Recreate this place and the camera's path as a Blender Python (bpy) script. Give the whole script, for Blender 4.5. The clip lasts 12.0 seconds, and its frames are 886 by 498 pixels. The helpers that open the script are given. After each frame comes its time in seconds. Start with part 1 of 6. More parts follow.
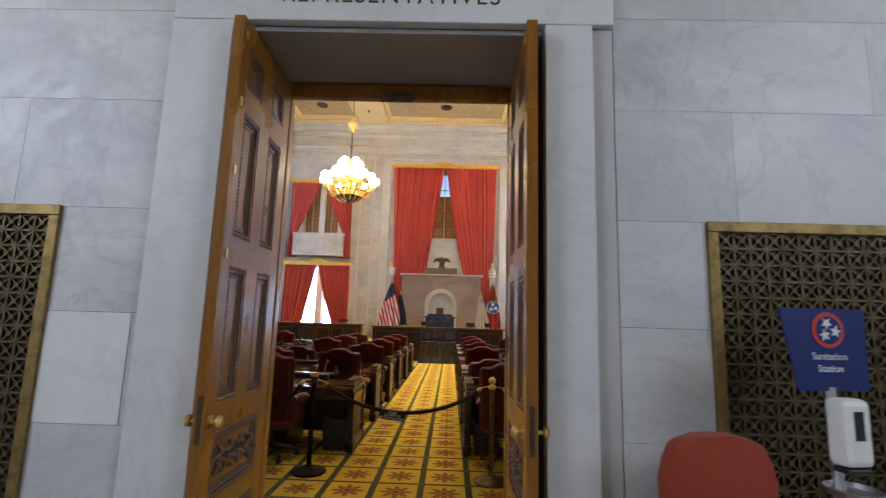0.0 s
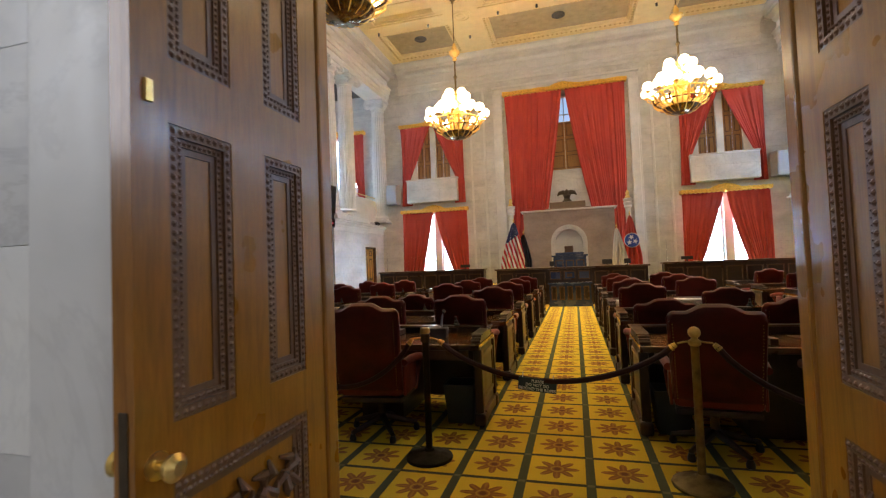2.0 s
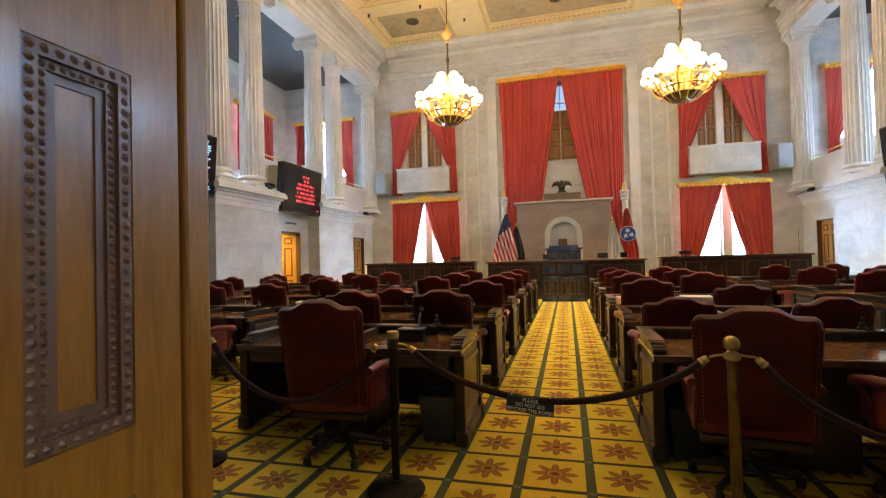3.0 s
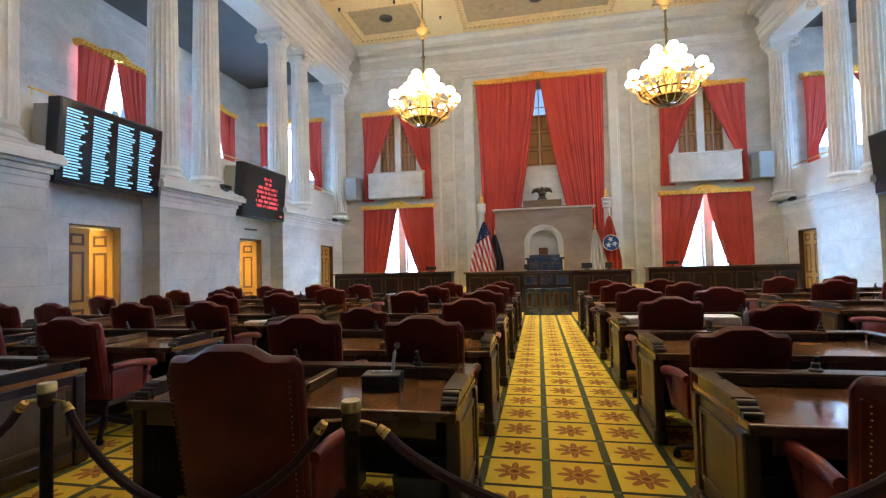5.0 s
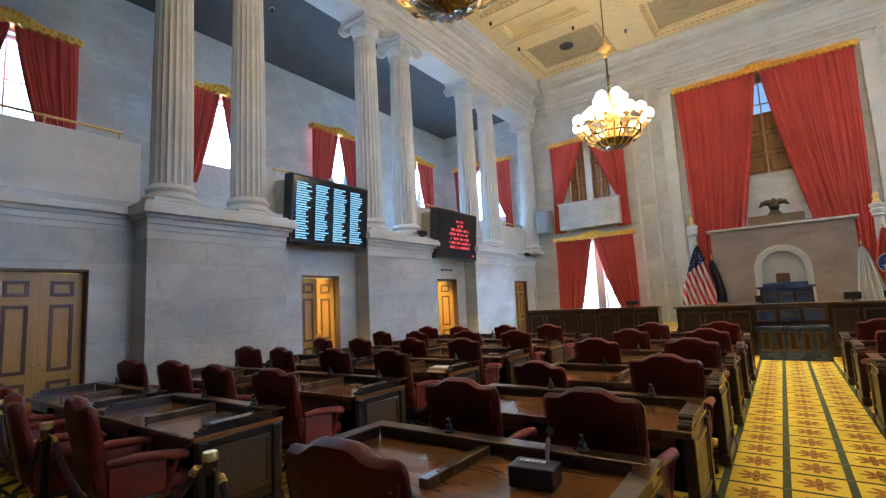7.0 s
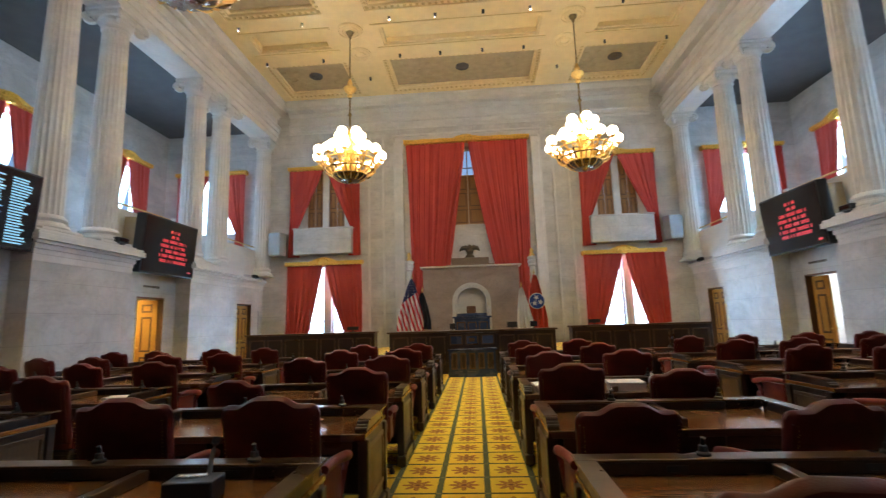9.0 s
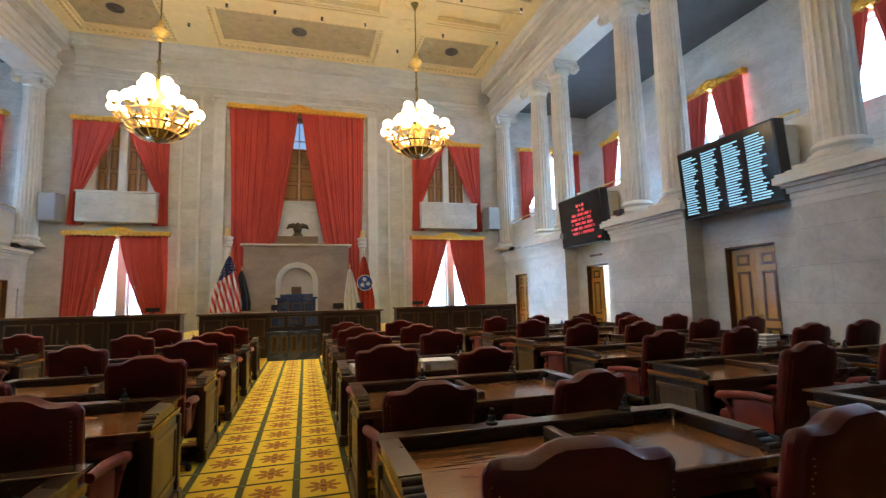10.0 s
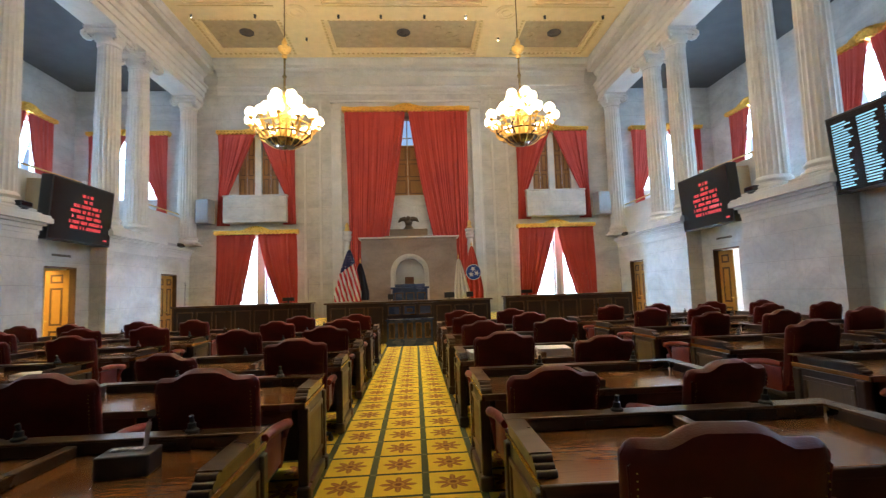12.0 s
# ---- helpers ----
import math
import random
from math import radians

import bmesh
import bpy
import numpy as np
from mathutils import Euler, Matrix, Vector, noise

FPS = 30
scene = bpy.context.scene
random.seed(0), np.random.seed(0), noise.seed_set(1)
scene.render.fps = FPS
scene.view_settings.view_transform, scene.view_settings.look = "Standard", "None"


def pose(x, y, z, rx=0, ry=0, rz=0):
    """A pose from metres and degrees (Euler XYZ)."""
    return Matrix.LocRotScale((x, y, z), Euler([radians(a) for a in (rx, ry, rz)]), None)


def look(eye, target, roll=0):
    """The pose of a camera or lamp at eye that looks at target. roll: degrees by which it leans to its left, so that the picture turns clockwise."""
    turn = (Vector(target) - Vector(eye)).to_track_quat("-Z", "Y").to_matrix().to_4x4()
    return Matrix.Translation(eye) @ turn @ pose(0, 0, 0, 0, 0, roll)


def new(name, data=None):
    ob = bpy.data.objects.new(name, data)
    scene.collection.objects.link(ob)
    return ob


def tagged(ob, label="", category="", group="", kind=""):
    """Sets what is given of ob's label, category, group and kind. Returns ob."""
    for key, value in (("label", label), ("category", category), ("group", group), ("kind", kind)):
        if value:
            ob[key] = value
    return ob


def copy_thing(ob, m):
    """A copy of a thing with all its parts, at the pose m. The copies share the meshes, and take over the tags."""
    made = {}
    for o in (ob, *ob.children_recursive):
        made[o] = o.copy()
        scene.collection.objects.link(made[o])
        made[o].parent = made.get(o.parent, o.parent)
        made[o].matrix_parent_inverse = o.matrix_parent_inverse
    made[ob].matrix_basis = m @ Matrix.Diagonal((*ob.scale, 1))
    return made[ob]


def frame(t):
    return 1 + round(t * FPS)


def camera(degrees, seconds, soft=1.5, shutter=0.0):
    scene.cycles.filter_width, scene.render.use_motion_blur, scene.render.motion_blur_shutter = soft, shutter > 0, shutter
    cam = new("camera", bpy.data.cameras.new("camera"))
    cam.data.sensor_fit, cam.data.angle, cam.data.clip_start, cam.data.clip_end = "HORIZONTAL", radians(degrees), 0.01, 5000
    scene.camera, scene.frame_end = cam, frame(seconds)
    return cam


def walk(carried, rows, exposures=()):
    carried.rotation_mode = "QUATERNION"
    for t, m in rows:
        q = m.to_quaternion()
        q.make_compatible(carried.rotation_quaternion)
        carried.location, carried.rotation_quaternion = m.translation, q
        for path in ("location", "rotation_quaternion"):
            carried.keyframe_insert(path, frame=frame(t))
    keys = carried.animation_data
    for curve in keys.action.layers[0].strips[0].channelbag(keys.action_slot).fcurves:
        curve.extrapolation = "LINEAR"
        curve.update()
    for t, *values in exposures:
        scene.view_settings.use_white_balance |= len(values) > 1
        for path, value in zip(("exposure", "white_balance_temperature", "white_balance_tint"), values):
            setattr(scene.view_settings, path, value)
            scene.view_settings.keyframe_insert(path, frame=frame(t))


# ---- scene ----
cam = camera(86.9, 12.0, 1.2, 0.22)
PATH = [
    (0, (0.431, 1.169, 1.481), (0.392, 3.146, 1.78), 1.7),
    (0.5, (0.323, 1.44, 1.462), (-0.055, 3.386, 1.729), -0.3),
    (1, (0.245, 1.807, 1.433), (-0.452, 3.669, 1.647), -2.8),
    (1.5, (0.18, 2.24, 1.37), (-0.53, 4.106, 1.497), -3.1),
    (2, (0.178, 2.659, 1.372), (-0.362, 4.584, 1.446), -2.2),
    (2.5, (0.196, 2.984, 1.396), (-0.32, 4.915, 1.473), -2.8),
    (3, (0.114, 3.315, 1.35), (-0.398, 5.248, 1.391), -1.5),
    (3.2, (0.04, 3.391, 1.35), (-0.447, 5.331, 1.398), -0.3),
    (4.8, (-0.222, 4.265, 1.411), (-0.584, 6.231, 1.472), -0.9),
    (5, (-0.222, 4.316, 1.4), (-0.618, 6.275, 1.474), -1.4),
    (5.5, (-0.232, 4.48, 1.399), (-0.842, 6.383, 1.477), -1.6),
    (6, (-0.153, 4.656, 1.462), (-1.086, 6.422, 1.573), -1.8),
    (6.5, (-0.112, 4.757, 1.54), (-1.265, 6.384, 1.695), -2.6),
    (6.7, (-0.098, 4.796, 1.576), (-1.273, 6.402, 1.772), -3.0),
    (8.3, (0.037, 4.746, 1.481), (-0.649, 6.592, 1.832), -3.1),
    (8.5, (0.052, 4.751, 1.473), (-0.492, 6.647, 1.805), -2.7),
    (9, (0.183, 4.768, 1.454), (0.048, 6.74, 1.762), -1.8),
    (9.5, (0.231, 4.786, 1.441), (0.467, 6.755, 1.703), -1.5),
    (10, (0.272, 4.793, 1.462), (0.835, 6.701, 1.672), -1.4),
    (10.5, (0.282, 4.796, 1.461), (0.967, 6.668, 1.624), -1.4),
    (11, (0.231, 4.795, 1.466), (0.818, 6.701, 1.616), -1.4),
    (11.5, (0.196, 4.777, 1.471), (0.573, 6.734, 1.635), -1.6),
    (12, (0.168, 4.689, 1.46), (0.292, 6.677, 1.636), -1.9),
]
walk(cam, [(t, look(eye, target, roll)) for t, eye, target, roll in PATH],
     [(0, 0.38, 6000, 15), (1, 0.12, 6600, 17), (1.5, 0.12, 6600, 16), (2.5, 0.26, 6850, 14), (3.2, 0.38, 6300, 12), (5, 0.28, 5500, 9), (5.5, 0.27, 5350, 8),
      (6.5, 0.16, 5350, 8), (8.3, -0.13, 5600, 8), (9, -0.18, 5950, 9), (9.5, -0.14, 6100, 10), (10.5, 0.04, 6050, 9), (12, 0.02, 6050, 9)])

# ---- light ----
SUN_EL, SUN_ROT = radians(48), radians(70)
world = bpy.data.worlds.new("sky")
scene.world = world
world.use_nodes = True
wn = world.node_tree.nodes
sky = wn.new("ShaderNodeTexSky")
sky.sky_type, sky.sun_disc, sky.sun_elevation, sky.sun_rotation = "NISHITA", False, SUN_EL, SUN_ROT
wn["Background"].inputs["Strength"].default_value = 0.15
world.node_tree.links.new(sky.outputs[0], wn["Background"].inputs["Color"])
sun = new("sun", bpy.data.lights.new("sun", "SUN"))
sun.data.energy, sun.data.angle, sun.data.color = 2.5, radians(0.5), (1.0, 0.95, 0.88)
sun.matrix_world = look((30 * math.sin(SUN_ROT), 14 + 30 * math.cos(SUN_ROT), 30), (0, 14, 0))

WINDOW_POWER, HALL_POWER, GLOBE, DOWNLIGHT, SCREEN = 1090.0, 205.0, 13.0, 17000.0, 0.75


def window_light(name, eye, target, w, h, power, colour=(0.42, 0.68, 1.0)):
    lamp = new(name, bpy.data.lights.new(name, "AREA"))
    lamp.data.shape, lamp.data.size, lamp.data.size_y = "RECTANGLE", w, h
    lamp.data.energy, lamp.data.color = power, colour
    lamp.matrix_world = look(eye, target)
    return lamp


# ---- plan ----
FAR, FRONT_OUT, FRONT_IN = 23.7, 3.55, 4.22
PIER, RECESS, GALLERY = 8.25, 8.70, 13.2
CEIL, PILE = 11.0, 0.42
PIERS = [(4.4, 5.65), (8.07, 10.66), (13.03, 15.63), (18.03, 20.57)]
COLUMNS = [5.08, 8.62, 10.1, 13.6, 15.05, 18.55, 20.05, 23.42]
DOORS = [6.9, 11.95, 17.0, 22.2]
ROWS, PITCH, DESK_Y = 6, 1.59, 6.54
BLOCKS = [1.55, 4.52, 6.66]
CHANDELIERS = [(-3.6, 18.6), (3.6, 18.6), (-3.6, 10.15), (3.6, 10.15)]
GALLERY_WINDOWS = [7.2, 11.9, 16.5, 21.2]
DESK_TOP, RAIL = 0.70, 0.775


# ---- materials ----
def shader(name, colour, rough=0.5, metal=0.0, emit=0.0, emit_colour=None):
    m = bpy.data.materials.new(name)
    m.use_nodes = True
    b = m.node_tree.nodes["Principled BSDF"]
    b.inputs["Base Color"].default_value = (*colour, 1)
    b.inputs["Roughness"].default_value = rough
    b.inputs["Metallic"].default_value = metal
    if emit:
        b.inputs["Emission Color"].default_value = (*(emit_colour or colour), 1)
        b.inputs["Emission Strength"].default_value = emit
    return m


class Nodes:
    """A short way to write node trees."""

    def __init__(self, m):
        self.t = m.node_tree
        self.b = self.t.nodes["Principled BSDF"]
        self.co = self.add("ShaderNodeTexCoord").outputs["Object"]

    def add(self, kind, **values):
        n = self.t.nodes.new(kind)
        for key, v in values.items():
            setattr(n, key, v)
        return n

    def link(self, a, b):
        self.t.links.new(a, b)

    def feed(self, socket, v):
        if hasattr(v, "is_linked"):
            self.link(v, socket)
        else:
            socket.default_value = v

    def scaled(self, x, y, z, co=None):
        n = self.add("ShaderNodeMapping")
        n.inputs["Scale"].default_value = (x, y, z)
        self.link(co or self.co, n.inputs["Vector"])
        return n.outputs[0]

    def noise(self, scale, detail=4, co=None, rough=0.55, distort=0.0):
        n = self.add("ShaderNodeTexNoise")
        n.inputs["Scale"].default_value, n.inputs["Detail"].default_value = scale, detail
        n.inputs["Roughness"].default_value, n.inputs["Distortion"].default_value = rough, distort
        self.link(co or self.co, n.inputs["Vector"])
        return n.outputs["Fac"]

    def math(self, op, a, b=0.0, c=0.0):
        n = self.add("ShaderNodeMath", operation=op)
        for i, v in enumerate((a, b, c)):
            self.feed(n.inputs[i], v)
        return n.outputs[0]

    def ramp(self, fac, *stops):
        n = self.add("ShaderNodeValToRGB")
        e = n.color_ramp.elements
        while len(e) < len(stops):
            e.new(0.5)
        for el, (p, c) in zip(e, stops):
            el.position, el.color = p, (*c, 1) if len(c) == 3 else c
        self.link(fac, n.inputs[0])
        return n.outputs[0]

    def mix(self, fac, a, b, mode="MIX"):
        n = self.add("ShaderNodeMix", data_type="RGBA", blend_type=mode)
        self.feed(n.inputs[0], fac)
        for i, v in ((6, a), (7, b)):
            self.feed(n.inputs[i], v if hasattr(v, "is_linked") else (*v, 1))
        return n.outputs[2]

    def bump(self, height, strength=0.2, dist=0.01):
        n = self.add("ShaderNodeBump")
        n.inputs["Strength"].default_value, n.inputs["Distance"].default_value = strength, dist
        self.link(height, n.inputs["Height"])
        self.link(n.outputs[0], self.b.inputs["Normal"])

    def out(self, colour=None, rough=None):
        if colour is not None:
            self.link(colour, self.b.inputs["Base Color"])
        if rough is not None:
            self.link(rough, self.b.inputs["Roughness"])


def marble(name, light, dark, vein, scale=1.0, rough=0.4, joints=None, per_piece=False):
    m = shader(name, light, rough)
    n = Nodes(m)
    co = n.co
    if per_piece:
        info = n.add("ShaderNodeObjectInfo")
        off = n.add("ShaderNodeVectorMath", operation="ADD")
        n.link(co, off.inputs[0])
        n.link(n.math("MULTIPLY", info.outputs["Random"], 37.0), off.inputs[1])
        co = off.outputs[0]
    cloud = n.noise(0.9 * scale, 6, n.scaled(1, 1, 1.9, co), 0.6, 0.6)
    fine = n.noise(14 * scale, 5, co)
    c = n.mix(n.ramp(cloud, (0.32, (0, 0, 0)), (0.68, (1, 1, 1))), dark, light)
    warp = n.noise(1.7 * scale, 7, co, 0.62, 1.4)
    line = n.math("ABSOLUTE", n.math("SUBTRACT", warp, 0.5))
    c = n.mix(n.math("MULTIPLY", n.ramp(line, (0.0, (1, 1, 1)), (0.03, (0, 0, 0))), 0.36 if per_piece else 0.28), c, vein)
    c = n.mix(0.16, c, n.ramp(fine, (0.35, dark), (0.65, light)))
    if per_piece:
        shade = n.add("ShaderNodeObjectInfo").outputs["Random"]
        c = n.mix(n.math("MULTIPLY", shade, 0.4), c, tuple(v * 0.8 for v in light))
    if joints:
        br = n.add("ShaderNodeTexBrick", offset=0.5)
        br.inputs["Scale"].default_value = 1.0
        br.inputs["Mortar Size"].default_value, br.inputs["Mortar Smooth"].default_value = 0.006, 0.3
        br.inputs["Brick Width"].default_value, br.inputs["Row Height"].default_value = joints
        br.inputs["Color1"].default_value, br.inputs["Color2"].default_value = (1, 1, 1, 1), (0.95, 0.95, 0.945, 1)
        br.inputs["Mortar"].default_value = (0.78, 0.77, 0.75, 1)
        sx = n.add("ShaderNodeSeparateXYZ")
        n.link(n.co, sx.inputs[0])
        cx = n.add("ShaderNodeCombineXYZ")
        n.link(n.math("ADD", sx.outputs[0], sx.outputs[1]), cx.inputs[0])
        n.link(sx.outputs[2], cx.inputs[1])
        n.link(cx.outputs[0], br.inputs["Vector"])
        c = n.mix(1.0, c, br.outputs["Color"], "MULTIPLY")
    n.out(c, n.ramp(fine, (0.3, (rough - 0.08,) * 3), (0.7, (rough + 0.1,) * 3)))
    n.bump(fine, 0.06, 0.004)
    return m


def timber(name, light, dark, rough=0.35, along="z", coat=0.2, scale=1.0):
    m = shader(name, light, rough)
    n = Nodes(m)
    k = {"z": (9, 9, 0.7), "x": (0.7, 9, 9), "y": (9, 0.7, 9)}[along]
    info = n.add("ShaderNodeObjectInfo").outputs["Random"]
    off = n.add("ShaderNodeVectorMath", operation="ADD")
    n.link(n.scaled(*(v * scale for v in k)), off.inputs[0])
    n.link(n.math("MULTIPLY", info, 23.0), off.inputs[1])
    grain = n.noise(2.2, 6, off.outputs[0], 0.65, 1.2)
    pores = n.noise(16, 3, off.outputs[0], 0.7)
    wear = n.noise(2.3, 4)
    c = n.ramp(grain, (0.3, dark), (0.52, light), (0.75, tuple((a + b) / 2 for a, b in zip(light, dark))))
    c = n.mix(n.math("MULTIPLY", n.ramp(pores, (0.42, (1, 1, 1)), (0.55, (0, 0, 0))), 0.35), c, dark)
    c = n.mix(n.math("MULTIPLY", wear, 0.25), c, tuple(v * 0.7 for v in light))
    n.out(c, n.ramp(wear, (0.3, (rough - 0.07,) * 3), (0.7, (rough + 0.14,) * 3)))
    n.bump(pores, 0.08, 0.002)
    n.b.inputs["Coat Weight"].default_value, n.b.inputs["Coat Roughness"].default_value = coat, 0.12
    return m


def leather(name, base, deep):
    m = shader(name, base, 0.42)
    n = Nodes(m)
    v = n.add("ShaderNodeTexVoronoi")
    v.inputs["Scale"].default_value = 160
    n.link(n.co, v.inputs["Vector"])
    worn = n.noise(6, 5)
    n.out(n.ramp(worn, (0.3, deep), (0.7, base)), n.ramp(worn, (0.3, (0.42,) * 3), (0.7, (0.27,) * 3)))
    n.bump(v.outputs["Distance"], 0.18, 0.002)
    n.b.inputs["Specular IOR Level"].default_value = 0.24
    return m


def cloth(name, base, deep, weave=320, rough=0.85):
    m = shader(name, base, rough)
    n = Nodes(m)
    f = n.noise(weave, 2)
    big = n.noise(2.2, 4, n.scaled(1, 1, 0.35))
    n.out(n.mix(n.math("MULTIPLY", f, 0.4), n.ramp(big, (0.3, deep), (0.7, base)), deep))
    n.b.inputs["Sheen Weight"].default_value = 0.08
    n.bump(f, 0.12, 0.002)
    return m


def metal(name, colour, rough=0.3, tarnish=0.5):
    m = shader(name, colour, rough, 1.0)
    n = Nodes(m)
    f = n.noise(18, 5)
    n.out(n.mix(n.math("MULTIPLY", n.ramp(f, (0.45, (0, 0, 0)), (0.75, (1, 1, 1))), tarnish), colour, tuple(v * 0.35 for v in colour)),
          n.ramp(f, (0.3, (rough,) * 3), (0.75, (rough + 0.25,) * 3)))
    return m


def paint(name, colour, rough=0.6, spread=0.12, scale=5):
    m = shader(name, colour, rough)
    n = Nodes(m)
    f = n.noise(scale, 5)
    fine = n.noise(90, 3)
    n.out(n.ramp(f, (0.3, tuple(v * (1 - spread) for v in colour)), (0.7, colour)))
    n.bump(fine, 0.08, 0.002)
    return m


def carpet_material():
    m = shader("patterned_carpet", (0.5, 0.3, 0.03), 0.95)
    n = Nodes(m)
    s = n.add("ShaderNodeSeparateXYZ")
    n.link(n.co, s.inputs[0])
    p = PILE
    fx = n.math("SUBTRACT", n.math("FRACT", n.math("ADD", n.math("DIVIDE", s.outputs[0], p), 100.5)), 0.5)
    fy = n.math("SUBTRACT", n.math("FRACT", n.math("ADD", n.math("DIVIDE", s.outputs[1], p), 100.48)), 0.5)
    ax, ay = n.math("ABSOLUTE", fx), n.math("ABSOLUTE", fy)
    long_line = n.math("GREATER_THAN", ax, 0.432)
    cross_line = n.math("GREATER_THAN", ay, 0.458)
    r = n.math("SQRT", n.math("ADD", n.math("MULTIPLY", fx, fx), n.math("MULTIPLY", fy, fy)))
    a = n.math("ARCTAN2", fy, fx)
    wave = n.math("ABSOLUTE", n.math("COSINE", n.math("MULTIPLY", a, 4.0)))
    edge = n.math("ADD", 0.15, n.math("MULTIPLY", n.math("POWER", wave, 1.5), 0.19))
    petal = n.math("LESS_THAN", r, edge)
    rib = n.math("MULTIPLY", petal, n.math("GREATER_THAN", wave, 0.955))
    ring = n.math("LESS_THAN", n.math("ABSOLUTE", n.math("SUBTRACT", r, 0.092)), 0.016)
    eye = n.math("LESS_THAN", r, 0.05)
    fuzz = n.noise(260, 2)
    worn = n.noise(1.3, 5)
    gold = n.ramp(worn, (0.3, (0.70, 0.45, 0.018)), (0.7, (0.86, 0.59, 0.03)))
    c = n.mix(petal, gold, (0.33, 0.12, 0.015))
    c = n.mix(rib, c, (0.42, 0.18, 0.022))
    c = n.mix(ring, c, (0.52, 0.27, 0.025))
    c = n.mix(eye, c, (0.2, 0.06, 0.012))
    c = n.mix(cross_line, c, (0.050, 0.045, 0.014))
    c = n.mix(long_line, c, (0.075, 0.085, 0.035))
    knot = n.math("MULTIPLY", n.math("GREATER_THAN", ax, 0.45), n.math("GREATER_THAN", ay, 0.465))
    c = n.mix(knot, c, (0.16, 0.15, 0.07))
    c = n.mix(n.math("MULTIPLY", fuzz, 0.14), c, (0.10, 0.06, 0.012))
    n.out(c)
    n.bump(fuzz, 0.25, 0.003)
    return m


HALL_STONE = marble("hall_marble", (0.68, 0.68, 0.68), (0.40, 0.41, 0.44), (0.25, 0.25, 0.27), 0.9, 0.42, per_piece=True)
STONE = marble("chamber_limestone", (0.66, 0.64, 0.59), (0.41, 0.40, 0.37), (0.31, 0.30, 0.28), 0.8, 0.5, joints=(1.6, 0.62))
STONE_PLAIN = marble("carved_limestone", (0.68, 0.66, 0.61), (0.53, 0.52, 0.48), (0.42, 0.41, 0.38), 0.9, 0.5)
STONE_PINK = marble("brown_marble", (0.40, 0.32, 0.27), (0.27, 0.21, 0.18), (0.2, 0.15, 0.13), 1.2, 0.35)
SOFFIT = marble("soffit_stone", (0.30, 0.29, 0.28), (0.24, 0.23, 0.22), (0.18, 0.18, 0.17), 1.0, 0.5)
# Shade painted in for gallery ceilings and south-wall bounce; the vents' own colour.
DARK_SHADE_PLASTER = paint("dark_shade_plaster", (0.10, 0.095, 0.09), 0.8, 0.2, 2)
HALL_FLOOR = marble("hall_floor_marble", (0.5, 0.49, 0.47), (0.36, 0.35, 0.34), (0.25, 0.25, 0.25), 1.0, 0.3)
CREAM = paint("cream_plaster", (0.82, 0.67, 0.35), 0.7, 0.1, 3)
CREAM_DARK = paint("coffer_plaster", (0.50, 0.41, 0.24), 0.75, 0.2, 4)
GILT = metal("gilt_ornament", (0.95, 0.60, 0.12), 0.32, 0.55)
LAMP_BRASS = metal("bright_lamp_brass", (0.98, 0.68, 0.22), 0.42, 0.3)
BRASS = metal("aged_brass", (0.72, 0.50, 0.17), 0.28, 0.5)
POST_BRASS = metal("tarnished_post_brass", (0.25, 0.185, 0.085), 0.42, 0.6)
BOWL = metal("smoky_bowl_metal", (0.24, 0.19, 0.13), 0.10, 0.5)
BRONZE = metal("bronze_grille", (0.15, 0.115, 0.06), 0.5, 0.6)
DARK_METAL = metal("dark_bronze", (0.10, 0.075, 0.05), 0.42, 0.4)
BLACK_BRONZE = metal("black_bronze", (0.035, 0.028, 0.022), 0.5, 0.3)
STEEL = metal("brushed_steel", (0.6, 0.6, 0.62), 0.3, 0.2)
OAK = timber("golden_oak", (0.27, 0.108, 0.011), (0.15, 0.053, 0.005), 0.28, "z", 0.3)
OAK.node_tree.nodes["Principled BSDF"].inputs["Specular IOR Level"].default_value = 0.3
SIDE_OAK = timber("yellow_oak", (0.50, 0.25, 0.038), (0.36, 0.165, 0.024), 0.35, "z", 0.3)
OAK_DARK = timber("carved_oak", (0.13, 0.055, 0.017), (0.062, 0.026, 0.009), 0.45, "z", 0.1)
SHUTTER = timber("shutter_wood", (0.34, 0.17, 0.045), (0.2, 0.09, 0.025), 0.45, "z", 0.1)
DESK_WOOD = timber("dark_walnut", (0.034, 0.015, 0.009), (0.014, 0.007, 0.005), 0.33, "z", 0.35)
DESK_SURFACE = timber("polished_mahogany", (0.28, 0.115, 0.030), (0.18, 0.068, 0.018), 0.17, "x", 0.5, 0.9)
DESK_EDGE = timber("desk_moulding", (0.100, 0.051, 0.022), (0.046, 0.023, 0.011), 0.3, "x", 0.4)
# Lighter and yellower than the walnut: carpet bounce painted into the end insets.
BOUNCE_PANEL = timber("carpet_bounce_inset", (0.10, 0.054, 0.019), (0.052, 0.026, 0.010), 0.4, "z", 0.3)
LEATHER = leather("oxblood_leather", (0.118, 0.012, 0.008), (0.060, 0.006, 0.0045))
ARM = leather("red_arm_leather", (0.22, 0.037, 0.020), (0.12, 0.018, 0.012))
VELVET = cloth("red_velvet", (0.49, 0.052, 0.026), (0.35, 0.030, 0.019))
ROPE = cloth("burgundy_rope", (0.045, 0.007, 0.009), (0.02, 0.004, 0.005))
RED_FABRIC = cloth("red_chair_fabric", (0.36, 0.052, 0.018), (0.24, 0.030, 0.011))
BLACK = paint("black_plastic", (0.018, 0.018, 0.020), 0.4, 0.2, 20)
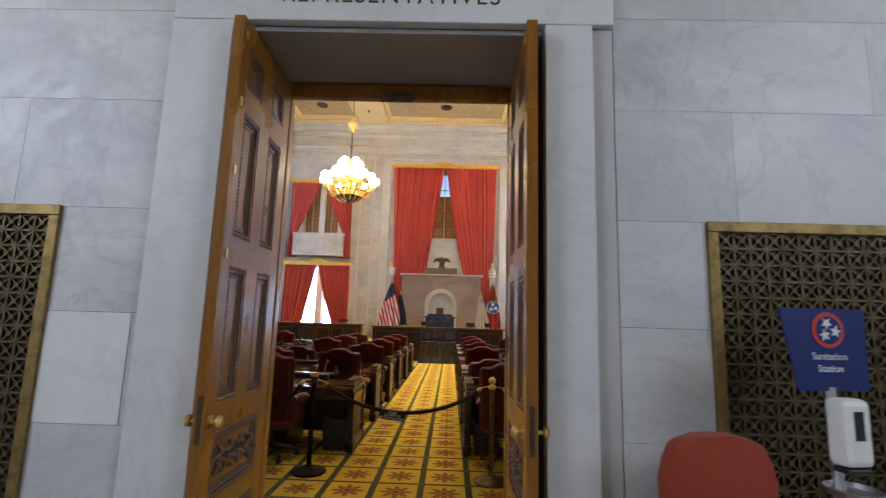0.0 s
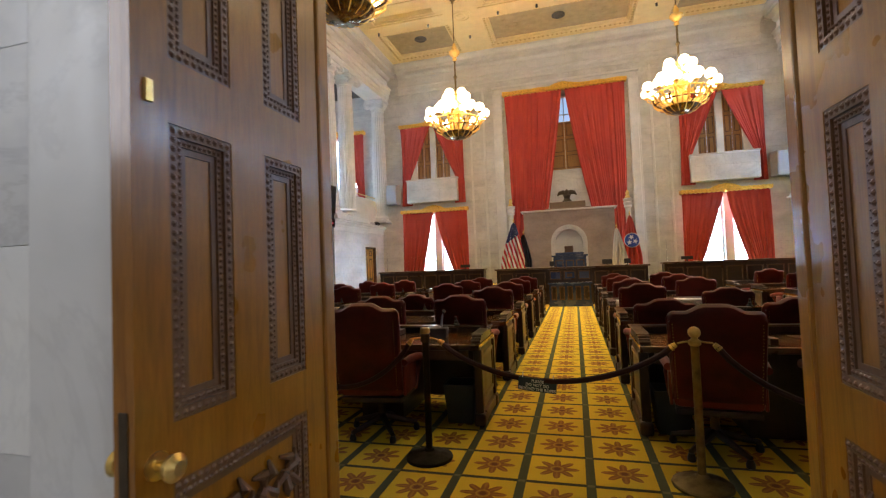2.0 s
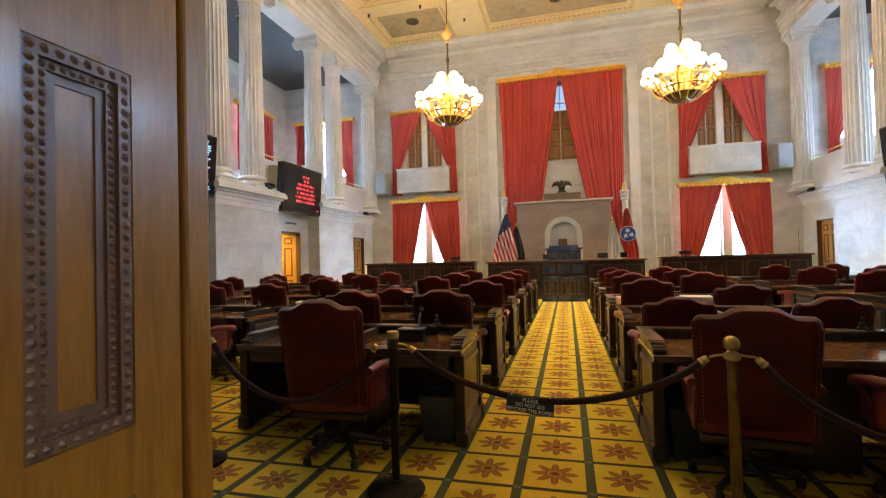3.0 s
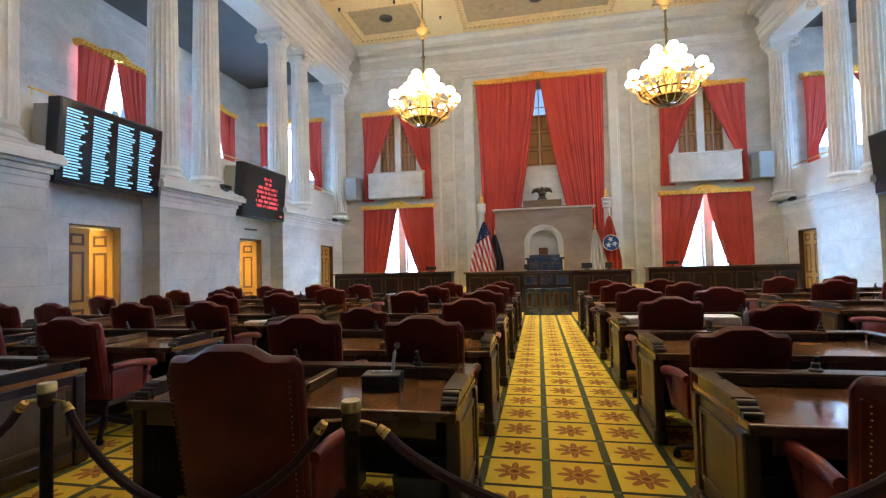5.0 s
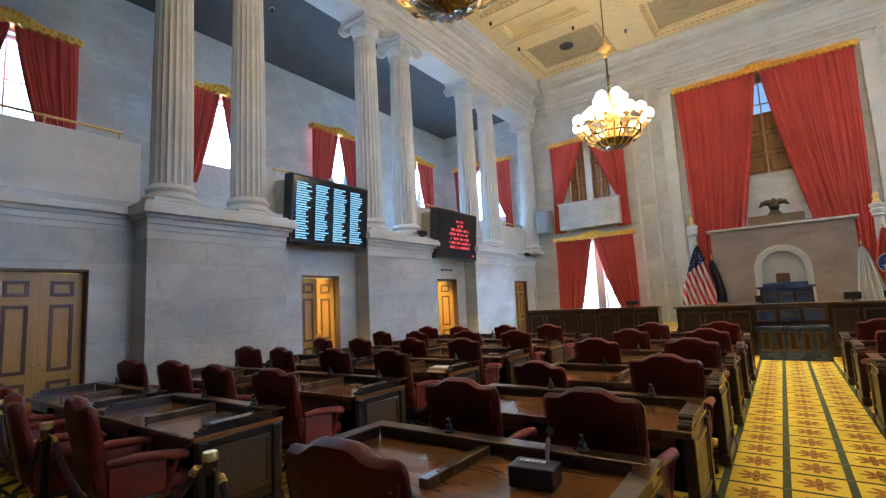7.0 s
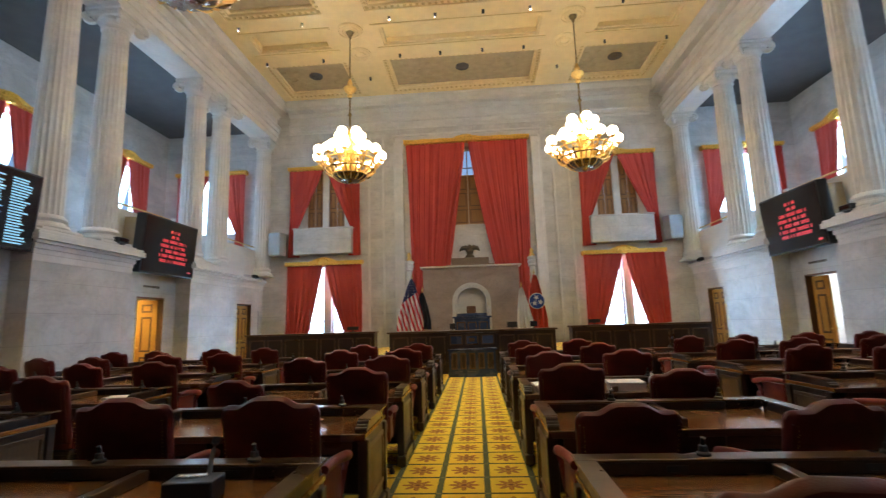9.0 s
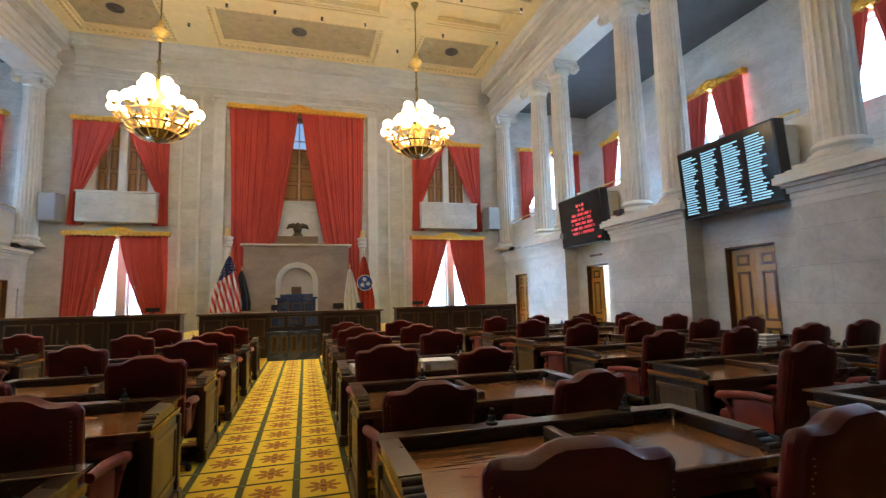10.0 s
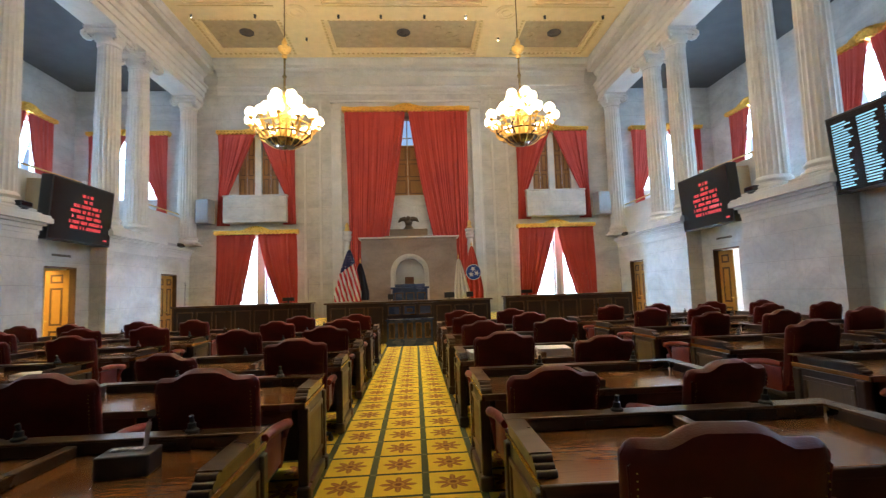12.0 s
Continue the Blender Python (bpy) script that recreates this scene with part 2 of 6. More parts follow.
TAN = paint("tan_enamel", (0.36, 0.26, 0.13), 0.55, 0.15, 6)
GREY_BOX = paint("grey_enamel", (0.30, 0.31, 0.32), 0.5, 0.1, 8)
WHITE_PLASTIC = paint("white_plastic", (0.80, 0.80, 0.79), 0.35, 0.04, 8)
PAPER = paint("white_paper", (0.82, 0.81, 0.77), 0.7, 0.05, 12)
BLUE_SIGN = paint("blue_sign", (0.006, 0.022, 0.14), 0.35, 0.08, 6)
SIGN_SLATE = paint("sign_slate", (0.018, 0.040, 0.060), 0.4, 0.1, 10)
SIGN_WHITE = paint("sign_white", (0.75, 0.78, 0.80), 0.5, 0.04, 10)
SIGN_RED = paint("sign_red", (0.55, 0.05, 0.03), 0.5, 0.06, 10)
BIN = paint("bin_grey", (0.05, 0.06, 0.065), 0.45, 0.15, 10)
GLOBE_GLASS = shader("lit_globe", (1.0, 0.93, 0.8), 0.3, 0, GLOBE, (1.0, 0.76, 0.45))
BAFFLE = paint("beam_baffle_grey", (0.03, 0.028, 0.025), 0.6, 0.1, 20)
LIT_DISC = shader("lit_downlight", (1, 1, 1), 0.4, 0, DOWNLIGHT, (1.0, 0.86, 0.60))
SCREEN_BLUE = shader("screen_blue_text", (0.1, 0.2, 0.25), 0.4, 0, SCREEN, (0.42, 0.80, 1.0))
SCREEN_RED = shader("screen_red_text", (0.3, 0.02, 0.02), 0.4, 0, SCREEN * 0.7, (1.0, 0.06, 0.07))
SCREEN_GLASS = shader("screen_face", (0.012, 0.014, 0.018), 0.15)
CARPET = carpet_material()
GLASS = shader("clear_glass", (1, 1, 1), 0.02)
GLASS.node_tree.nodes["Principled BSDF"].inputs["Transmission Weight"].default_value = 1.0
GLASS.node_tree.nodes["Principled BSDF"].inputs["IOR"].default_value = 1.1


# ---- mesh helpers ----
def box(bm, x0, x1, y0, y1, z0, z1, bevel=0.0):
    vs = [bm.verts.new((x, y, z)) for z in (z0, z1) for y in (y0, y1) for x in (x0, x1)]
    fs = [bm.faces.new([vs[i] for i in q]) for q in ((0, 2, 3, 1), (4, 5, 7, 6), (0, 1, 5, 4), (2, 6, 7, 3), (0, 4, 6, 2), (1, 3, 7, 5))]
    if bevel:
        es = list({e for f in fs for e in f.edges})
        bmesh.ops.bevel(bm, geom=es, offset=bevel, segments=2, profile=0.5, affect="EDGES")
    return bm


def boxed(*args, **kw):
    return box(bmesh.new(), *args, **kw)


def lathe(bm, profile, seg=16, centre=(0, 0, 0), a0=0.0, a1=2 * math.pi):
    """Turns (radius, height) points about the upright axis through centre."""
    full = abs(a1 - a0 - 2 * math.pi) < 1e-6
    count = seg if full else seg + 1
    rings = []
    for r, z in profile:
        ring = []
        for i in range(count):
            a = a0 + (a1 - a0) * i / seg
            ring.append(bm.verts.new((centre[0] + r * math.cos(a), centre[1] + r * math.sin(a), centre[2] + z)))
        rings.append(ring)
    for lo, hi in zip(rings, rings[1:]):
        for i in range(seg):
            j = (i + 1) % count
            bm.faces.new((lo[i], lo[j], hi[j], hi[i]))
    if full:
        for ring, flip in ((rings[0], True), (rings[-1], False)):
            try:
                bm.faces.new(ring[::-1] if flip else ring)
            except ValueError:
                pass
    return bm


def turned(profile, seg=16, centre=(0, 0, 0)):
    return lathe(bmesh.new(), profile, seg, centre)


def tube(bm, pts, r, seg=8, caps=True):
    pts = [Vector(p) for p in pts]
    rings = []
    for i, p in enumerate(pts):
        d = (pts[min(i + 1, len(pts) - 1)] - pts[max(i - 1, 0)]).normalized()
        up = Vector((0, 0, 1)) if abs(d.z) < 0.9 else Vector((1, 0, 0))
        u = d.cross(up).normalized()
        v = u.cross(d)
        rr = r[i] if isinstance(r, (list, tuple)) else r
        rings.append([bm.verts.new(p + rr * (math.cos(2 * math.pi * k / seg) * u + math.sin(2 * math.pi * k / seg) * v)) for k in range(seg)])
    for lo, hi in zip(rings, rings[1:]):
        for k in range(seg):
            bm.faces.new((lo[k], lo[(k + 1) % seg], hi[(k + 1) % seg], hi[k]))
    if caps:
        bm.faces.new(rings[0][::-1])
        bm.faces.new(rings[-1])
    return bm


def piped(pts, r, seg=8):
    return tube(bmesh.new(), pts, r, seg)


def ball(bm, c, r, seg=14, rings=8, squash=1.0):
    prof = [(max(r * math.sin(math.pi * i / rings), 1e-4), -r * squash * math.cos(math.pi * i / rings)) for i in range(rings + 1)]
    return lathe(bm, prof, seg, c)


def outline(bm, pts, y0, y1, axes="xz"):
    """A flat outline of (u, v) points with depth."""
    def at(u, v, w):
        return {"xz": (u, w, v), "yz": (w, u, v), "xy": (u, v, w)}[axes]
    a = [bm.verts.new(at(u, v, y0)) for u, v in pts]
    b = [bm.verts.new(at(u, v, y1)) for u, v in pts]
    bm.faces.new(a)
    bm.faces.new(b[::-1])
    for i in range(len(pts)):
        j = (i + 1) % len(pts)
        bm.faces.new((a[i], b[i], b[j], a[j]))
    return bm


def finish(name, bm, material, smooth=False):
    bmesh.ops.recalc_face_normals(bm, faces=bm.faces)
    me = bpy.data.meshes.new(name)
    bm.to_mesh(me)
    bm.free()
    me.materials.append(material)
    if smooth:
        me.polygons.foreach_set("use_smooth", [True] * len(me.polygons))
        me.set_sharp_from_angle(angle=radians(40))
    return new(name, me)


def part(name, bm, material, parent, label="", smooth=False):
    ob = finish(name, bm, material, smooth)
    ob.parent = parent
    if label:
        ob["label"] = label
    return ob


def thing(name, label, category, group="", at=None):
    ob = new(name)
    ob.empty_display_size = 0.1
    if at is not None:
        ob.matrix_basis = at
    return tagged(ob, label, category, group)


def structure(name, bm, material, label, category, smooth=False):
    return tagged(finish(name, bm, material, smooth), label, category, kind="structure")


def wall_mesh(axis, p0, p1, u0, u1, z0, z1, holes=()):
    """A wall whose faces lie at p0 and p1 on the axis, with holes (u0, u1, z0, z1) right through it."""
    bm = bmesh.new()
    us = sorted({u0, u1, *(h[0] for h in holes), *(h[1] for h in holes)})
    zs = sorted({z0, z1, *(h[2] for h in holes), *(h[3] for h in holes)})
    us, zs = [u for u in us if u0 <= u <= u1], [z for z in zs if z0 <= z <= z1]

    def solid(i, j):
        if not (0 <= i < len(us) - 1 and 0 <= j < len(zs) - 1):
            return False
        u, z = (us[i] + us[i + 1]) / 2, (zs[j] + zs[j + 1]) / 2
        return not any(h[0] < u < h[1] and h[2] < z < h[3] for h in holes)

    def quad(*pts):
        bm.faces.new([bm.verts.new((p, u, z) if axis == "x" else (u, p, z)) for p, u, z in pts])

    for i in range(len(us) - 1):
        for j in range(len(zs) - 1):
            if not solid(i, j):
                continue
            a, b, c, d = us[i], us[i + 1], zs[j], zs[j + 1]
            for p in (p0, p1):
                quad((p, a, c), (p, b, c), (p, b, d), (p, a, d))
            if not solid(i - 1, j):
                quad((p0, a, c), (p1, a, c), (p1, a, d), (p0, a, d))
            if not solid(i + 1, j):
                quad((p0, b, c), (p1, b, c), (p1, b, d), (p0, b, d))
            if not solid(i, j - 1):
                quad((p0, a, c), (p1, a, c), (p1, b, c), (p0, b, c))
            if not solid(i, j + 1):
                quad((p0, a, d), (p1, a, d), (p1, b, d), (p0, b, d))
    bmesh.ops.remove_doubles(bm, verts=bm.verts, dist=1e-5)
    return bm


def profile_run(bm, prof, y0, y1, side):
    """Runs a moulding profile of (out, z) points along y on the inner face of a side wall."""
    return outline(bm, [(side * u, z) for u, z in prof], y0, y1, "xz")


def wall_run(bm, prof, x0, x1):
    """The same along x on the far wall: out counts from the wall."""
    return outline(bm, [(FAR - u, z) for u, z in prof], x0, x1, "yz")


# ---- structure ----
structure("floor", boxed(-GALLERY, GALLERY, 4.15, FAR, -0.2, 0.0), CARPET, "gold carpet with green grid and brown flower medallions", "carpet")
structure("hall_floor", boxed(-6, 6, -4.2, 4.15, -0.2, -0.004), HALL_FLOOR, "polished grey marble hall floor", "floor")

JAMB_L, JAMB_R, DOOR_TOP = -0.80, 0.90, 3.08
# Inner face is never in view; coloured dark to keep bounce light low.
structure("wall_south", wall_mesh("y", FRONT_OUT + 0.02, FRONT_IN, -GALLERY, GALLERY, 0, CEIL + 0.3, [(JAMB_L, JAMB_R, 0, DOOR_TOP)]), DARK_SHADE_PLASTER,
          "thick stone wall with a tall doorway, darkened to cut bounce light", "wall")
structure("wall_hall_back", wall_mesh("y", -4.4, -4.2, -6, 6, 0, 6), STONE_PLAIN, "pale stone hall wall", "wall")
# Side windows are added out of view, as openings for the hall's lamps.
for side, name in ((-1, "wall_hall_west"), (1, "wall_hall_east")):
    structure(name, wall_mesh("x", side * 6, side * 6.2, -4.4, 3.55, 0, 6, [(-2.6, 0.2, 2.6, 5.6)]), STONE_PLAIN, "pale stone hall wall out of view with an added high window", "wall")
structure("ceiling_hall", boxed(-6.2, 6.2, -4.4, 3.55, 6, 6.2), CREAM, "plain hall ceiling", "ceiling")
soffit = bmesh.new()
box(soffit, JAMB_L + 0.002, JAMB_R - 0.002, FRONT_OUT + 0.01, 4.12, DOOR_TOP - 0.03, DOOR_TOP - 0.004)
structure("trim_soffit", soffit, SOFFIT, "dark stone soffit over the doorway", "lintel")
frame_bm = bmesh.new()
box(frame_bm, JAMB_L + 0.002, JAMB_R - 0.002, 4.142, 4.2, 2.95, DOOR_TOP - 0.032, 0.008)
box(frame_bm, JAMB_L + 0.002, -0.684, 4.152, 4.225, 0.0, 2.948, 0.008)
box(frame_bm, 0.784, JAMB_R - 0.002, 4.152, 4.225, 0.0, 2.948, 0.008)
structure("trim_door_frame", frame_bm, OAK, "golden oak frame of the tall doorway", "door frame")

# far wall: three bays, side bays in two storeys, and the end windows of the galleries
SIDE_WIN = [(-7.35, -4.75), (4.75, 7.35)]
holes = [(-1.3, 1.3, 5.4, 8.75)]
for a, b in SIDE_WIN:
    holes += [(a, b, 5.45, 7.95), (a, b, 0.9, 3.85)]
for a, b in ((-12.2, -9.9), (9.9, 12.2)):
    holes.append((a, b, 5.4, 7.95))
structure("wall_north", wall_mesh("y", FAR, FAR + 0.5, -GALLERY, GALLERY, 0, CEIL + 0.3, holes), STONE, "streaked warm grey limestone end wall with tall windows", "wall")

for side, name in ((-1, "west"), (1, "east")):
    door_holes = [(c - 0.55, c + 0.55, 0, 2.37) for c in DOORS]
    structure("wall_" + name, wall_mesh("x", side * RECESS, side * (RECESS + 0.45), FRONT_IN, FAR, 0, 3.38, door_holes), STONE,
              "cool grey limestone side wall with wooden doors", "wall")
    win = [(c - 1.0, c + 1.0, 5.95, 8.0) for c in GALLERY_WINDOWS]
    structure("wall_gallery_" + name, wall_mesh("x", side * GALLERY, side * (GALLERY + 0.5), FRONT_IN, FAR, 0, CEIL + 0.3, win), STONE,
              "grey limestone gallery wall with curtained windows", "wall")
    structure("floor_gallery_" + name, boxed(*sorted((side * (RECESS + 0.002), side * (GALLERY - 0.002))), FRONT_IN, FAR, 3.384, 3.52), HALL_FLOOR, "stone gallery floor", "floor")
    structure("ceiling_gallery_" + name, boxed(*sorted((side * 9.1, side * GALLERY)), FRONT_IN, FAR, 9.9, 10.1), DARK_SHADE_PLASTER, "plaster gallery ceiling with its shade painted dark", "ceiling")
    for y0, y1 in PIERS:
        bm = bmesh.new()
        box(bm, *sorted((side * PIER, side * (RECESS - 0.003))), y0, y1, 0, 3.0)
        box(bm, *sorted((side * (PIER - 0.03), side * (RECESS - 0.003))), y0 - 0.03, y1 + 0.03, 0.0, 0.22, 0.01)
        structure("pier", bm, STONE, "grey limestone pier under paired columns", "pier")
        bm = bmesh.new()
        for out, z0, z1 in ((0.015, 2.86, 3.0), (0.03, 3.0, 3.1), (0.07, 3.1, 3.2), (0.14, 3.2, 3.26), (0.24, 3.26, 3.38), (0.2, 3.38, 3.44), (0.06, 3.44, 3.5)):
            box(bm, *sorted((side * (PIER - out), side * (RECESS + 0.35))), y0 - out * 0.6, y1 + out * 0.6, z0, z1, 0.008)
        structure("trim_pier_cornice", bm, STONE_PLAIN, "moulded stone cornice of a pier", "cornice")
    # recess cornice and gallery parapet
    gaps = [(5.66, 8.06), (10.67, 13.02), (15.64, 18.02), (20.58, FAR)]
    for y0, y1 in gaps:
        bm = bmesh.new()
        for out, z0, z1 in ((0.02, 3.0, 3.1), (0.05, 3.1, 3.2), (0.09, 3.2, 3.27), (0.17, 3.27, 3.38)):
            box(bm, *sorted((side * (RECESS - out), side * (RECESS - 0.003))), y0 + 0.16, y1 - (0.16 if y1 < FAR else 0.004), z0, z1, 0.006)
        structure("trim_recess_cornice", bm, STONE_PLAIN, "moulded stone cornice between the piers", "cornice")
        bm = boxed(*sorted((side * (RECESS + 0.10), side * (RECESS + 0.32))), y0 - 0.1, y1 + (0.1 if y1 < FAR else -0.01), 3.52, 4.58, 0.012)
        structure("wall_parapet", bm, STONE_PLAIN, "smooth stone gallery parapet", "parapet")
    # entablature over the columns
    bm = bmesh.new()
    prof = [(8.24, 9.42), (8.24, 9.60), (8.18, 9.61), (8.18, 9.80), (8.12, 9.81), (8.12, 9.98), (8.05, 10.01), (8.05, 10.07), (8.24, 10.10), (8.24, 10.46),
            (8.17, 10.48), (8.10, 10.56), (8.10, 10.62), (7.84, 10.64), (7.84, 10.78), (7.78, 10.80), (7.72, 10.88), (7.66, 10.92), (7.66, CEIL - 0.003),
            (9.12, CEIL - 0.003), (9.12, 9.42)]
    profile_run(bm, prof, FRONT_IN, FAR - 0.004, side)
    structure("trim_entablature_" + name, bm, STONE_PLAIN, "moulded limestone entablature above the columns", "entablature")

# entablature and window surrounds of the far wall
bm = bmesh.new()
wall_run(bm, [(-0.01, 9.70), (0.05, 9.70), (0.05, 9.82), (0.11, 9.83), (0.11, 9.98), (0.18, 10.01), (0.18, 10.07), (0.05, 10.10), (0.05, 10.46), (0.12, 10.48), (0.20, 10.56),
              (0.20, 10.62), (0.44, 10.64), (0.44, 10.78), (0.50, 10.80), (0.56, 10.88), (0.62, 10.92), (0.62, CEIL - 0.004), (-0.01, CEIL - 0.004)], -7.655, 7.655)
structure("trim_entablature_north", bm, STONE_PLAIN, "moulded limestone entablature of the end wall", "entablature")
bm = bmesh.new()
for s in (-1, 1):
    box(bm, *sorted((s * 2.68, s * 3.02)), FAR - 0.10, FAR - 0.002, 0, 9.02, 0.02)
    box(bm, *sorted((s * 3.02, s * 3.10)), FAR - 0.05, FAR - 0.002, 0, 9.10, 0.01)
    for p in (3.5, 4.12):
        box(bm, *sorted((s * p, s * (p + 0.1))), FAR - 0.03, FAR - 0.002, 0.3, 9.5, 0.008)
box(bm, -3.02, 3.02, FAR - 0.10, FAR - 0.002, 9.02, 9.3, 0.02)
box(bm, -3.12, 3.12, FAR - 0.16, FAR - 0.002, 9.3, 9.4, 0.02)
structure("trim_window_surround", bm, STONE_PLAIN, "raised limestone surround of the central window", "window surround")

# main ceiling with sunk coffers
COFFER_X = [(-7.3, -4.25), (-2.9, 2.9), (4.25, 7.3)]
COFFER_Y = [(5.2, 7.7), (10.75, 13.2), (15.25, 17.7), (20.45, 22.92)]
BANDS = [(8.55, 9.95), (13.55, 14.9), (18.35, 19.75)]
holes = [(*x, *y) for x in COFFER_X for y in COFFER_Y] + [(x0 + 0.25, x1 - 0.25, y0 + 0.2, y1 - 0.2) for x0, x1 in COFFER_X for y0, y1 in BANDS]
bm = wall_mesh("y", CEIL, CEIL + 0.24, -9.1, 9.1, FRONT_IN, FAR, holes)
for v in bm.verts:
    v.co = (v.co.x, v.co.z, v.co.y)
box(bm, -9.1, 9.1, FRONT_IN, FAR, CEIL + 0.241, CEIL + 0.36)
structure("ceiling", bm, CREAM, "cream coffered plaster ceiling with gilded mouldings", "ceiling")


def ring_frame(bm, x0, x1, y0, y1, w, z0, z1):
    box(bm, x0, x1, y0, y0 + w, z0, z1)
    box(bm, x0, x1, y1 - w, y1, z0, z1)
    box(bm, x0, x0 + w, y0 + w, y1 - w, z0, z1)
    box(bm, x1 - w, x1, y0 + w, y1 - w, z0, z1)


bm, gilt, field = bmesh.new(), bmesh.new(), bmesh.new()
for x0, x1 in COFFER_X:
    for y0, y1 in COFFER_Y:
        ring_frame(bm, x0 + 0.002, x1 - 0.002, y0 + 0.002, y1 - 0.002, 0.13, CEIL + 0.05, CEIL + 0.238)
        ring_frame(bm, x0 + 0.134, x1 - 0.134, y0 + 0.134, y1 - 0.134, 0.09, CEIL + 0.13, CEIL + 0.238)
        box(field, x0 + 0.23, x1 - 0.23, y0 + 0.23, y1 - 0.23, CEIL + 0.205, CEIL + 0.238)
        k = 0.19
        for axis in (0, 1):
            a, b = ((x0, x1), (y0, y1))[axis]
            for i in range(int((b - a) / k)):
                u = a + (i + 0.5) * (b - a) / int((b - a) / k)
                for w in ((y0 + 0.07, y1 - 0.07), (x0 + 0.07, x1 - 0.07))[axis]:
                    px, py = (u, w) if axis == 0 else (w, u)
                    box(gilt, px - 0.04, px + 0.04, py - 0.04, py + 0.04, CEIL + 0.025, CEIL + 0.049)
    for y0, y1 in BANDS:
        ring_frame(bm, x0 + 0.252, x1 - 0.252, y0 + 0.202, y1 - 0.202, 0.08, CEIL + 0.06, CEIL + 0.238)
        for y in (y0 + 0.06, y1 - 0.06):
            box(bm, x0, x1, y - 0.05, y + 0.05, CEIL - 0.035, CEIL - 0.002, 0.008)
            box(gilt, x0, x1, y - 0.068, y - 0.053, CEIL - 0.02, CEIL - 0.002)
structure("trim_coffer_moulding", bm, CREAM, "stepped cream coffer mouldings", "moulding")
structure("trim_coffer_beading", gilt, paint("dull_gold_paint", (0.64, 0.49, 0.20), 0.5, 0.2, 9), "dull gold dentils round the coffers", "moulding")
for x0, x1 in COFFER_X:
    for y0, y1 in COFFER_Y:
        xm, ym, wide = (x0 + x1) / 2, (y0 + y1) / 2, (x1 - x0) / 2
        for s in (-1, 1):
            # leafy plaster scrolls at both ends of each panel
            for curl, (du, dv, r) in enumerate(((0.62, 0.0, 0.30), (0.46, 0.17, 0.16), (0.46, -0.17, 0.16), (0.74, 0.2, 0.13), (0.74, -0.2, 0.13))):
                cx, cy = xm + s * wide * du, ym + (y1 - y0) * dv
                pts = []
                for i in range(11):
                    a, q = 0.55 * i + curl * 1.3, r * (1 - 0.075 * i)
                    pts.append((cx + s * q * math.cos(a), cy + q * math.sin(a) * 0.8, CEIL + 0.203))
                tube(field, pts, [0.012 + 0.016 * math.sin(math.pi * i / 10) for i in range(11)], 5)
structure("trim_coffer_field", field, CREAM_DARK, "darker grey-cream coffer panels", "ceiling panel")


def round_plate(name, x, y, radius, rings, label, material=CREAM, category="ceiling rosette"):
    t = thing(name, label, category)
    prof = [(radius, 0), (radius, -0.03)]
    for i in range(rings):
        r = radius * (1 - (i + 0.6) / (rings + 0.6))
        prof += [(r + 0.04, -0.03 - 0.012 * i), (r + 0.02, -0.055 - 0.012 * i), (r, -0.03 - 0.012 * i)]
    prof.append((0.02, -0.07))
    part("plate", turned(prof, 28), material, t, smooth=True)
    t.matrix_basis = pose(x, y, CEIL + (0.203 if category == "air vent" else -0.003))
    return t


for y in (10.15, 14.2, 18.6):
    for x in (-3.6, 3.6):
        round_plate("ceiling_rosette", x, y, 0.42, 3, "round cream plaster rosette on the ceiling")
for y in (19.95, 8.4):
    for x in (-3.6, 3.6):
        round_plate("ceiling_rosette", x, y, 0.40, 2, "round cream plaster rosette on the ceiling")
for y0, y1 in COFFER_Y:
    for x0, x1 in COFFER_X:
        round_plate("ceiling_vent", (x0 + x1) / 2, (y0 + y1) / 2 - 0.1, 0.26, 2, "round grey-brown ceiling air vent", DARK_SHADE_PLASTER, "air vent")


def downlight(x, y, z=CEIL):
    t = thing("downlight", "small lit recessed ceiling downlight", "downlight", "ceiling downlights", pose(x, y, z))
    part("trim_ring", turned([(0.062, -0.001), (0.062, -0.012), (0.048, -0.014), (0.048, -0.001)], 14), CREAM, t)
    # Projecting can added to the flush fitting to cut the light to a cone.
    part("can", turned([(0.042, -0.001), (0.042, -0.12), (0.034, -0.12), (0.034, -0.004)], 14), BAFFLE, t, "added dark can that narrows the beam")
    part("lit_lens", turned([(0.028, -0.005), (0.028, -0.006), (0.001, -0.007)], 12), LIT_DISC, t)
    return t


first = None
for y in (20.15, 18.05, 15.0, 13.4, 10.35):
    for x in (-7.1, -5.0, -2.2, -0.75, 0.75, 2.2, 5.0, 7.1):
        if first is None:
            first = downlight(x, y)
        else:
            copy_thing(first, pose(x, y, CEIL))
for y in (21.6, 16.4, 12.0):
    for x in (-3.6, 3.6):
        copy_thing(first, pose(x, y, CEIL))
for side in (-1, 1):
    for y in (7.0, 12.0, 17.0, 22.0):
        copy_thing(first, pose(side * 10.6, y, 9.898))


